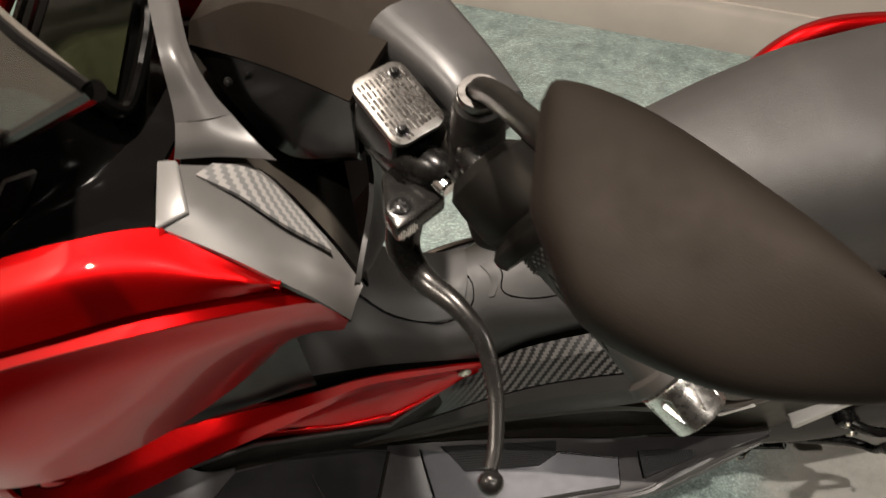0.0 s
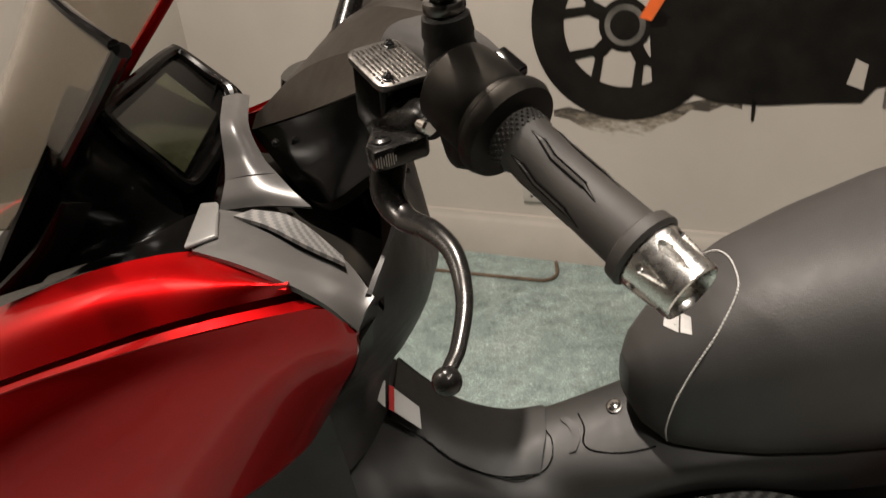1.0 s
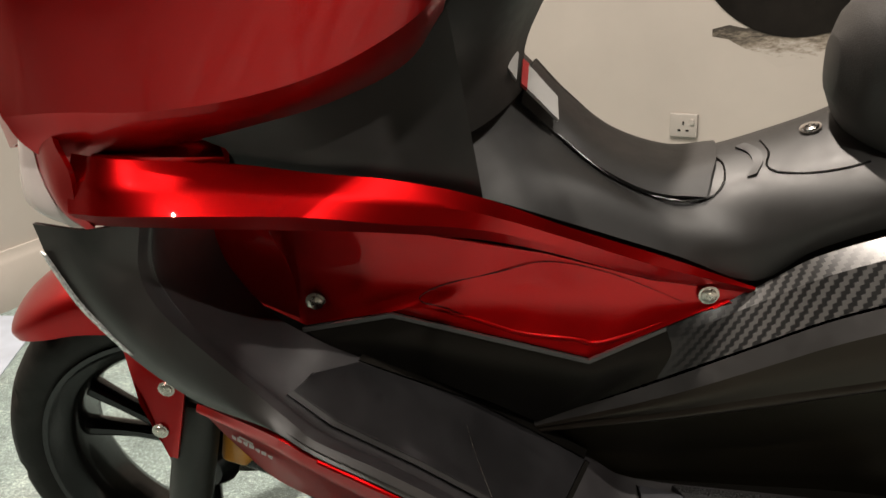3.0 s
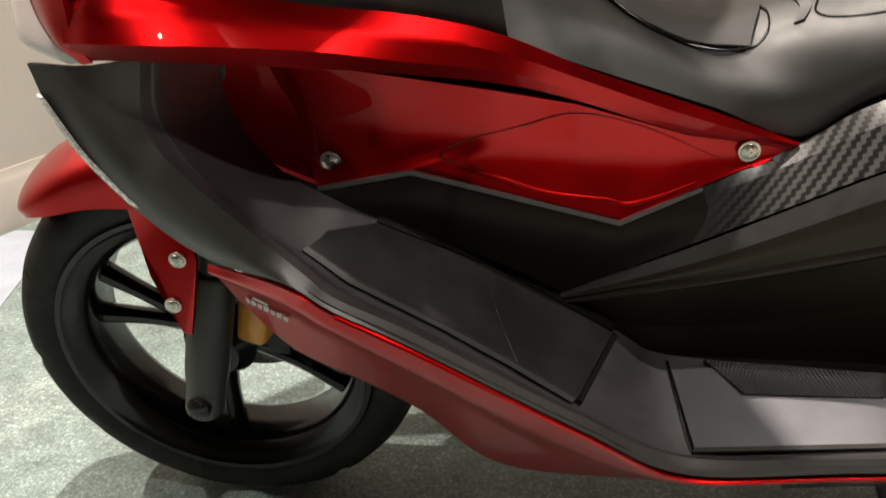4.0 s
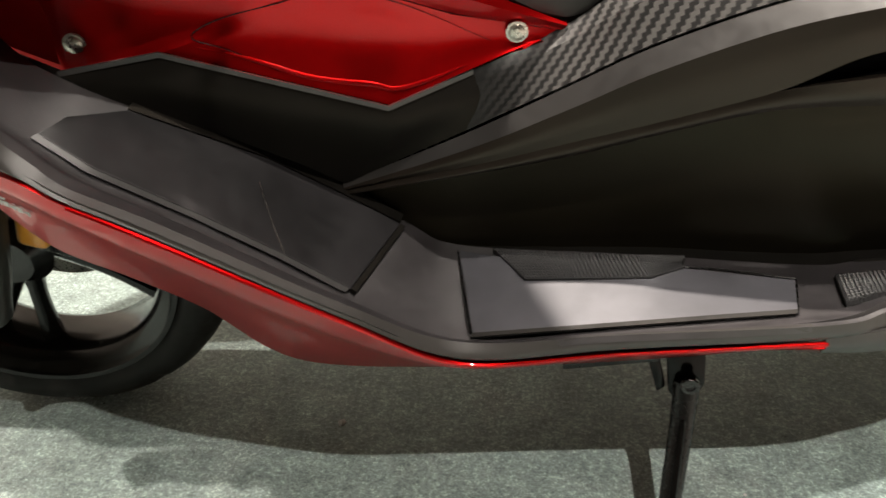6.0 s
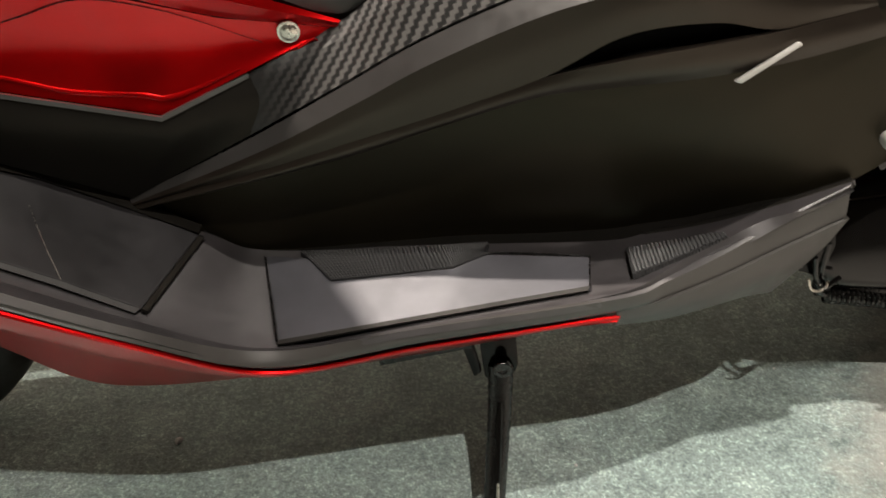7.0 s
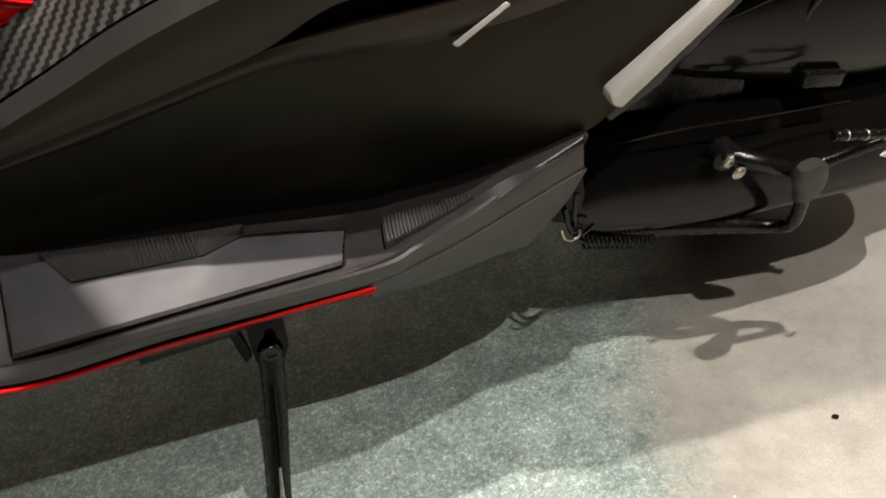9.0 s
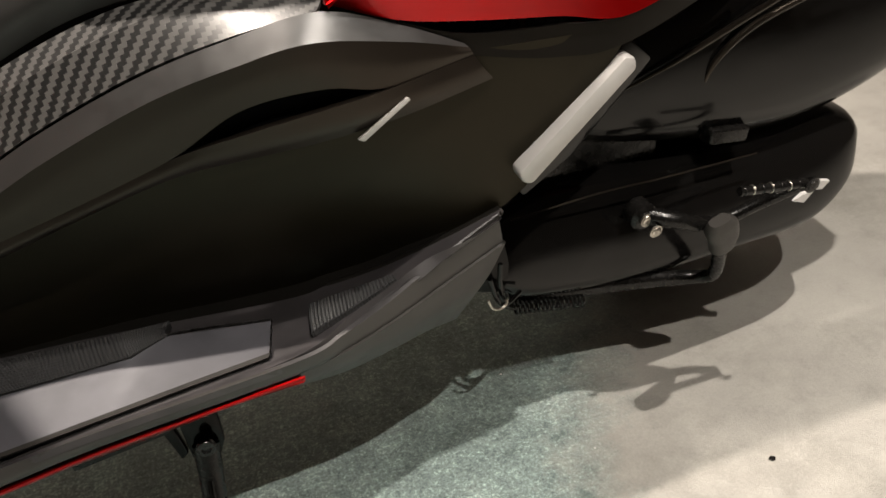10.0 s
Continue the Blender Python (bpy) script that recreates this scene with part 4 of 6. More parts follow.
def middle_fairing():
    arm = sheet("middle_fairing", [ARM_TOP, [V(a).lerp(V(b), 0.5) + V((0, -0.003, 0.001)) for a, b in zip(ARM_TOP, ARM_RIDGE)], ARM_RIDGE, ARM_LOW], RED, S, 60, 16, 0.004, sharp=True, label="gloss red middle fairing running back to a point", angle=0.35)
    inset = [[(-0.356, 0.506, 0.611), (-0.278, 0.484, 0.602), (-0.193, 0.48, 0.588), (-0.103, 0.494, 0.568), (-0.035, 0.513, 0.549), (0.055, 0.547, 0.51), (0.146, 0.574, 0.486)],
             [(-0.336, 0.506, 0.555), (-0.263, 0.486, 0.546), (-0.192, 0.484, 0.541), (-0.102, 0.498, 0.524), (-0.035, 0.518, 0.504), (0.05, 0.545, 0.482), (0.13, 0.568, 0.481)],
             [(-0.309, 0.49, 0.506), (-0.252, 0.471, 0.493), (-0.211, 0.474, 0.5), (-0.169, 0.478, 0.506), (-0.085, 0.496, 0.476), (0.001, 0.519, 0.443), (0.125, 0.566, 0.482)]]
    sheet("recess_panel", inset, RED, arm, 54, 14, 0.003, label="dark red recessed panel", straight=True)
    # flush lid with a narrow joint
    gr = loft(inset, 61, 25, False, True)

    def on(u, v):
        return gr[min(24, max(0, round(v * 24)))][min(60, max(0, round(u * 60)))]

    rim = [on(u, v) + LEFT * 0.0008 for u, v in ((0.90, 0.42), (0.77, 0.06), (0.67, 0.08), (0.55, 0.29), (0.47, 0.50), (0.45, 0.66), (0.48, 0.78), (0.55, 0.84), (0.65, 0.90))]
    sweep("lid_joint", rim, [0.0002, 0.0003, 0.0004, 0.0005, 0.0005, 0.0005, 0.0005, 0.0004, 0.0002], IRON, arm, 60, 6, label="narrow dark joint of the lid")
    bead = [on(u, v) + LEFT * 0.001 for u, v in ((0.52, 0.86), (0.60, 0.89), (0.70, 0.90), (0.79, 0.885), (0.815, 0.87), (0.85, 0.84), (0.90, 0.79))]
    sweep("lid_bead", bead, [0.0004, 0.0016, 0.0021, 0.0024, 0.0024, 0.0018, 0.0005], RED, arm, 60, 8, label="raised lower edge of the lid")
    # liner between the arm and the footboard
    sheet("inner_liner", [[(-0.372, 0.460, 0.632), (-0.335, 0.478, 0.622), (-0.30, 0.486, 0.614), (-0.268, 0.490, 0.608)], [(-0.372, 0.462, 0.590), (-0.335, 0.480, 0.580), (-0.29, 0.487, 0.560), (-0.262, 0.490, 0.554)], [(-0.350, 0.464, 0.545), (-0.295, 0.472, 0.515), (-0.262, 0.474, 0.500), (-0.246, 0.474, 0.494)]], RED, arm, 24, 10, 0.003, label="dark inner liner")
    sheet("liner_back", [[(-0.36, 0.510, 0.70), (-0.25, 0.520, 0.70), (-0.12, 0.580, 0.68)], [(-0.36, 0.510, 0.56), (-0.25, 0.540, 0.54), (-0.12, 0.590, 0.52)]], MATTE, arm, 12, 4, 0.003)
    bolt((-0.242, 0.477, 0.514), LEFT, 0.0076, arm)
    bolt((0.107, 0.558, 0.491), LEFT, 0.0075, arm)


middle_fairing()

# black panel under the recess, and the carbon-look strip that runs on from it
CF_TOP = [(-0.246, 0.452, 0.500), (-0.168, 0.470, 0.508), (-0.085, 0.492, 0.476), (0.001, 0.515, 0.443), (0.070, 0.548, 0.462), (0.149, 0.574, 0.492), (0.205, 0.572, 0.527), (0.298, 0.566, 0.558), (0.372, 0.560, 0.562), (0.445, 0.520, 0.557)]
CF_MID = [(-0.235, 0.450, 0.492), (-0.165, 0.466, 0.480), (-0.085, 0.490, 0.448), (0.001, 0.516, 0.418), (0.075, 0.544, 0.438), (0.150, 0.558, 0.470), (0.215, 0.553, 0.504), (0.300, 0.540, 0.538), (0.372, 0.528, 0.555), (0.445, 0.512, 0.554)]
CF_LOW = [(-0.225, 0.450, 0.484), (-0.150, 0.485, 0.436), (-0.090, 0.505, 0.398), (-0.052, 0.530, 0.362), (0.062, 0.540, 0.410), (0.147, 0.541, 0.450), (0.215, 0.535, 0.485), (0.300, 0.522, 0.520), (0.372, 0.508, 0.540), (0.440, 0.503, 0.550)]


def side_strip():
    p = sheet("side_panel", [CF_TOP[:5], CF_MID[:5], CF_LOW[:5]], MATTE, S, 40, 10, 0.004, label="matt black side panel below the red fairing", straight=True)
    crease = [V(a).lerp(V(b), 0.55) + V((0, -0.009 * min(1, k / 2), 0.002)) for k, (a, b) in enumerate(zip(CF_TOP[4:9], CF_MID[4:9]))] + [V(CF_MID[9])]
    sheet("carbon_strip", [CF_TOP[4:], crease, CF_LOW[4:]], CARBON, S, 48, 13, 0.004, sharp=True, label="carbon-weave trim strip", angle=0.3)
    sheet("panel_edge", [[V(q) + V((0, -0.0025, 0.001)) for q in CF_TOP[:5]], [V(q) + V((0.0, -0.0025, -0.003)) for q in CF_TOP[:5]]], MATTE_GREY, p, 40, 3, 0.003, straight=True)


side_strip()


def rear_side_cover():
    """The big dark side cover: a satin rim that arches up to the tail, a vent, and a tucked lower face."""
    rim_top = [(-0.055, 0.532, 0.361), (0.062, 0.538, 0.408), (0.147, 0.539, 0.448), (0.215, 0.533, 0.483), (0.300, 0.520, 0.518), (0.372, 0.506, 0.539), (0.440, 0.497, 0.551), (0.500, 0.498, 0.530), (0.549, 0.500, 0.506)]
    rim_rg = [(-0.054, 0.530, 0.357), (0.066, 0.530, 0.397), (0.152, 0.528, 0.434), (0.220, 0.520, 0.468), (0.305, 0.505, 0.504), (0.372, 0.490, 0.524), (0.430, 0.482, 0.534), (0.500, 0.488, 0.520), (0.552, 0.497, 0.503)]
    vent_top = [(-0.051, 0.531, 0.355), (0.07, 0.53, 0.381), (0.154, 0.529, 0.403), (0.226, 0.521, 0.425), (0.309, 0.508, 0.455), (0.37, 0.494, 0.489), (0.432, 0.485, 0.497), (0.483, 0.484, 0.489), (0.555, 0.496, 0.497)]
    vent_low = [(-0.051, 0.531, 0.355), (0.07, 0.53, 0.381), (0.154, 0.529, 0.403), (0.226, 0.521, 0.425), (0.309, 0.508, 0.455), (0.37, 0.491, 0.471), (0.429, 0.483, 0.481), (0.481, 0.482, 0.488), (0.555, 0.496, 0.497)]
    rim_low = [(-0.05, 0.533, 0.349), (0.07, 0.532, 0.371), (0.156, 0.532, 0.389), (0.229, 0.524, 0.413), (0.309, 0.511, 0.438), (0.368, 0.5, 0.446), (0.426, 0.491, 0.452), (0.492, 0.488, 0.461), (0.571, 0.498, 0.473)]
    c = sheet("rear_side_cover", [rim_rg, [V(a).lerp(V(b), 0.5) + V((0, -0.002, 0)) for a, b in zip(rim_rg, vent_top)], vent_top], SATIN_BLACK, S, 64, 11, 0.004, label="dark satin rear side cover with an open vent")
    sheet("cover_edge", [rim_top, rim_rg], EDGE_HIGHLIGHT, c, 64, 5, 0.004, label="satin upper edge of the cover, coloured paler as a highlight")
    belly = [V(a).lerp(V(b), 0.5) + V((0, -0.003, -0.001)) for a, b in zip(vent_low, rim_low)]
    sheet("vent_blade", [vent_low, belly, rim_low], SATIN_BLACK, c, 64, 9, 0.007, label="satin blade below the vent")
    # a black sheet paints the shade inside the vent opening
    sheet("vent_shade", [[V(q) + V((0, 0.010, 0.006)) for q in vent_top[3:8]], [V(q) + V((0, 0.014, -0.008)) for q in vent_low[3:8]]], SHADE_BLACK, c, 30, 4, 0.003, label="black sheet standing in for shade behind the vent")
    face = [[(-0.046, 0.548, 0.356), (0.072, 0.552, 0.394), (0.160, 0.552, 0.425), (0.235, 0.545, 0.455), (0.315, 0.532, 0.485), (0.400, 0.516, 0.510), (0.470, 0.508, 0.505), (0.530, 0.504, 0.500), (0.600, 0.502, 0.496), (0.700, 0.503, 0.494)],
            [(-0.020, 0.552, 0.320), (0.075, 0.562, 0.335), (0.160, 0.566, 0.350), (0.235, 0.556, 0.365), (0.315, 0.540, 0.380), (0.400, 0.526, 0.395), (0.470, 0.515, 0.405), (0.530, 0.508, 0.420), (0.600, 0.505, 0.430), (0.670, 0.505, 0.450)],
            [(0.010, 0.572, 0.252), (0.080, 0.580, 0.246), (0.160, 0.580, 0.248), (0.235, 0.582, 0.250), (0.315, 0.580, 0.240), (0.400, 0.574, 0.244), (0.470, 0.555, 0.268), (0.530, 0.524, 0.312), (0.575, 0.513, 0.338), (0.600, 0.508, 0.358)]]
    sheet("lower_face", face, LOWER, c, 70, 16, 0.004, label="matt black lower face")
    for rails in ([rim_top, rim_rg, vent_top, rim_low], face):
        sheet("far_cover", [[mirror_y(p) for p in r] for r in rails], LOWER, c, 40, 8, 0.004, out=(0, 1, 0))
    prism("vent_edge", [(0.452, 0.488, 0.450), (0.494, 0.484, 0.479), (0.497, 0.484, 0.476), (0.457, 0.488, 0.447)], (0, -0.006, 0.002), ALLOY, c, 0.001, "pale vent edge")
    # upper tail: black band and red tail panel
    sheet("tail_band", [[(0.500, 0.500, 0.531), (0.552, 0.503, 0.512), (0.63, 0.503, 0.505), (0.70, 0.503, 0.505), (0.85, 0.53, 0.55)], [(0.500, 0.502, 0.510), (0.555, 0.502, 0.494), (0.63, 0.502, 0.478), (0.70, 0.503, 0.480), (0.85, 0.54, 0.52)]], MATTE, c, 30, 5, 0.004)
    tail_low = [(0.445, 0.503, 0.554), (0.500, 0.500, 0.533), (0.56, 0.500, 0.522), (0.63, 0.500, 0.513), (0.697, 0.500, 0.504), (0.80, 0.52, 0.54), (0.95, 0.56, 0.62)]
    tail_top = [(0.447, 0.505, 0.558), (0.513, 0.508, 0.618), (0.56, 0.520, 0.64), (0.63, 0.535, 0.67), (0.72, 0.555, 0.70), (0.85, 0.59, 0.735), (1.0, 0.62, 0.76)]
    tail_mid = [V(a).lerp(V(b), 0.5) + V((0, -0.012, 0)) for a, b in zip(tail_low, tail_top)]
    sheet("tail_panel", [tail_low, tail_mid, tail_top], RED, S, 40, 12, 0.004, label="gloss red tail panel")
    sheet("tail_panel", [[mirror_y(p) for p in r] for r in (tail_low, tail_mid, tail_top)], RED, S, 30, 8, 0.004, out=(0, 1, 0))

    sweep("far_cowl", [(0.50, 0.845, 0.690), (0.55, 0.862, 0.752), (0.61, 0.868, 0.796), (0.70, 0.876, 0.803), (0.85, 0.870, 0.800), (0.95, 0.84, 0.785)], [0.010, 0.015, 0.016, 0.016, 0.014, 0.010], RED, S, 30, 14, label="gloss red cowl edge beyond the seat")


rear_side_cover()


def red_fairing():
    """The large upper red fairing with its stepped shoulder."""
    top = [(-0.420, 0.43, 0.90), (-0.335, 0.418, 0.938), (-0.240, 0.416, 0.968), (-0.161, 0.416, 0.978), (-0.115, 0.388, 0.974), (-0.074, 0.364, 0.969)]
    step = [(-0.425, 0.385, 0.875), (-0.345, 0.362, 0.896), (-0.267, 0.360, 0.919), (-0.190, 0.364, 0.940), (-0.130, 0.362, 0.955), (-0.072, 0.361, 0.966)]
    up = sheet("upper_fairing", [top, [V(a).lerp(V(b), 0.5) + V((0, -0.006, 0.008)) for a, b in zip(top, step)], step], RED, S, 44, 10, 0.004, label="gloss red upper fairing with a stepped shoulder")
    ridge = [(-0.425, 0.372, 0.872), (-0.345, 0.346, 0.890), (-0.272, 0.346, 0.912), (-0.190, 0.350, 0.932), (-0.120, 0.352, 0.946), (-0.051, 0.352, 0.957), (-0.027, 0.347, 0.938)]
    r1 = [(-0.42, 0.350, 0.84), (-0.345, 0.325, 0.850), (-0.280, 0.333, 0.872), (-0.195, 0.346, 0.895), (-0.125, 0.355, 0.905), (-0.060, 0.362, 0.915), (-0.034, 0.362, 0.905)]
    r2 = [(-0.415, 0.345, 0.79), (-0.347, 0.324, 0.801), (-0.284, 0.335, 0.807), (-0.204, 0.356, 0.818), (-0.147, 0.375, 0.827), (-0.089, 0.392, 0.846), (-0.057, 0.397, 0.857)]
    r3 = [(-0.4, 0.345, 0.72), (-0.343, 0.338, 0.723), (-0.285, 0.351, 0.719), (-0.223, 0.377, 0.722), (-0.165, 0.406, 0.736), (-0.111, 0.434, 0.764), (-0.085, 0.448, 0.795)]
    r4 = [(-0.385, 0.355, 0.688), (-0.334, 0.368, 0.684), (-0.286, 0.385, 0.688), (-0.235, 0.408, 0.695), (-0.185, 0.44, 0.704), (-0.134, 0.472, 0.725), (-0.103, 0.48, 0.762)]
    sheet("side_fairing", [ridge, r1, r2, r3], RED, up, 56, 30, 0.004, label="gloss red bulging side fairing")
    sheet("fairing_undercut", [r3, [V(a).lerp(V(b), 0.5) + V((0, -0.003, -0.002)) for a, b in zip(r3, r4)], r4], RED, up, 56, 8, 0.004, label="gloss red undercut below the crease")
    band = [V(p).lerp(V(q), 0.25) + V((0, -0.001, -0.002)) for p, q in zip(step, ridge[:6])]
    sheet("shoulder_band", [band, [V(p) + V((0, 0, 0.0015)) for p in ridge[:6]]], RED, up, 44, 4, 0.004, out=(0, -0.3, 1))
    sheet("shoulder_groove", [[V(p) + V((0, 0.016, -0.006)) for p in step], [V(p).lerp(V(q), 0.5) + V((0, 0.004, -0.008)) for p, q in zip(step, ridge[:6])], [V(p) + V((0, 0.003, -0.006)) for p in ridge[:6]]], RED, up, 44, 6, 0.003, out=(0, -0.3, 1))
    # front lamp lens and nose
    edge_a = [(-0.398, 0.390, 0.722), (-0.405, 0.376, 0.707), (-0.393, 0.358, 0.674), (-0.377, 0.350, 0.648), (-0.362, 0.354, 0.633)]
    edge_o = [(-0.422, 0.402, 0.718), (-0.424, 0.384, 0.700), (-0.418, 0.366, 0.670), (-0.409, 0.358, 0.648), (-0.380, 0.360, 0.634)]
    edge_b = [(-0.374, 0.362, 0.720), (-0.362, 0.344, 0.702), (-0.350, 0.337, 0.680), (-0.352, 0.338, 0.652), (-0.350, 0.349, 0.634)]
    sheet("indicator_lens", [edge_o, [V(a).lerp(V(b), 0.5) + V((-0.001, -0.005, 0)) for a, b in zip(edge_o, edge_a)], edge_a], CLEAR, S, 24, 8, 0.004, label="clear front indicator lens")
    sheet("nose_panel", [[V(p) + V((0, 0.001, 0)) for p in edge_a], [V(a).lerp(V(b), 0.5) + V((-0.001, -0.004, 0)) for a, b in zip(edge_a, edge_b)], edge_b], RED, up, 24, 8, 0.004)
    sheet("nose_backing", [[(-0.43, 0.43, 0.78), (-0.36, 0.41, 0.78), (-0.28, 0.43, 0.74)], [(-0.43, 0.43, 0.70), (-0.36, 0.40, 0.70), (-0.28, 0.44, 0.68)], [(-0.42, 0.42, 0.635), (-0.36, 0.40, 0.635), (-0.28, 0.43, 0.635)]], RED, up, 16, 8, 0.003)
    # the front mask and the far side close the body
    nose = [[(-0.42, 0.43, 0.90), (-0.50, 0.55, 0.90), (-0.50, 0.72, 0.88), (-0.42, 0.84, 0.86)], [(-0.42, 0.36, 0.80), (-0.56, 0.52, 0.80), (-0.56, 0.70, 0.78), (-0.43, 0.86, 0.76)], [(-0.40, 0.36, 0.70), (-0.53, 0.50, 0.66), (-0.53, 0.70, 0.64), (-0.42, 0.83, 0.66)]]
    sheet("front_mask", nose, RED, S, 24, 12, 0.004, label="gloss red front mask", out=(-1, 0, 0))
    for rails in ([top, step], [ridge, r2, r4]):
        sheet("side_fairing", [[mirror_y(p) for p in r] for r in rails], RED, up, 30, 8, 0.004, out=(0, 1, 0))
    low_edge = [(-0.348, 0.362, 0.688), (-0.310, 0.362, 0.684), (-0.264, 0.402, 0.672), (-0.203, 0.428, 0.655), (-0.148, 0.450, 0.642), (-0.110, 0.470, 0.628), (-0.085, 0.482, 0.618)]
    hid = [V(p) + V((0, 0.012, 0.004)) for p in r4]
    sheet("lower_fold", [hid[:3], [V(a).lerp(V(b), 0.5) + V((0, 0.014, 0)) for a, b in zip(hid[:3], low_edge[:3])], low_edge[:3]], RED, up, 14, 8, 0.004)
    sheet("black_infill", [hid[2:], [V(a).lerp(V(b), 0.5) + V((0, 0.006, 0)) for a, b in zip(hid[2:], low_edge[2:])], [V(p) + V((0, 0.010, 0)) for p in low_edge[2:]], [V(p) + V((0, 0.022, -0.035)) for p in low_edge[2:]]], TUNNEL, S, 30, 8, 0.004, label="black infill panel between the red fairings")


red_fairing()


def hull_bm(secs, n=24, seg=24, power=2.6):
    """A closed skin through cross sections (centre, half axis a, half axis b), each a rounded box."""
    cs, aa, bb = even([s[0] for s in secs], n), even([s[1] for s in secs], n), even([s[2] for s in secs], n)
    bm = bmesh.new()
    rings = []
    for c, a, b in zip(cs, aa, bb):
        ring = []
        for k in range(seg):
            t = 2 * math.pi * k / seg
            u, w = math.cos(t), math.sin(t)
            ring.append(bm.verts.new(c + a * math.copysign(abs(u) ** (2 / power), u) + b * math.copysign(abs(w) ** (2 / power), w)))
        rings.append(ring)
    for x, y in zip(rings, rings[1:]):
        for k in range(seg):
            bm.faces.new((x[k], x[(k + 1) % seg], y[(k + 1) % seg], y[k]))
    bm.faces.new(list(reversed(rings[0])))
    bm.faces.new(rings[-1])
    return bm


def hull(name, secs, mat, parent, n=24, seg=24, power=2.6, label="", angle=0.7):
    return finish(hull_bm(secs, n, seg, power), name, mat, parent, label, angle)


def leg_shield():
    a = [(-0.016, 0.367, 0.957), (-0.030, 0.356, 0.930), (-0.050, 0.392, 0.875), (-0.092, 0.455, 0.800), (-0.150, 0.484, 0.735), (-0.166, 0.474, 0.634)]
    b = [(-0.030, 0.575, 1.01), (0.005, 0.578, 0.93), (0.014, 0.588, 0.875), (-0.015, 0.605, 0.80), (-0.058, 0.622, 0.72), (-0.060, 0.615, 0.675)]
    m = [V(p).lerp(V(q), 0.5) + V((0.022, -0.012, 0.004)) for p, q in zip(a, b)]
    ls = sheet("leg_shield", [a, m, b], TUNNEL, S, 40, 14, 0.004, label="matt black inner leg shield", out=(0.4, -1, 0))
    sheet("leg_shield_back", [b, [mirror_y(p) for p in m], [mirror_y(p) for p in a]], TUNNEL, ls, 30, 10, 0.004, out=(1, 0.4, 0))
    sheet("edge_trim", [[V(p) + V((0.002, -0.003, 0)) for p in a[1:5]], [V(p).lerp(V(q), 0.14) + V((0.004, -0.003, 0)) for p, q in zip(a[1:5], b[1:5])]], MATTE, ls, 24, 4, 0.003)


leg_shield()


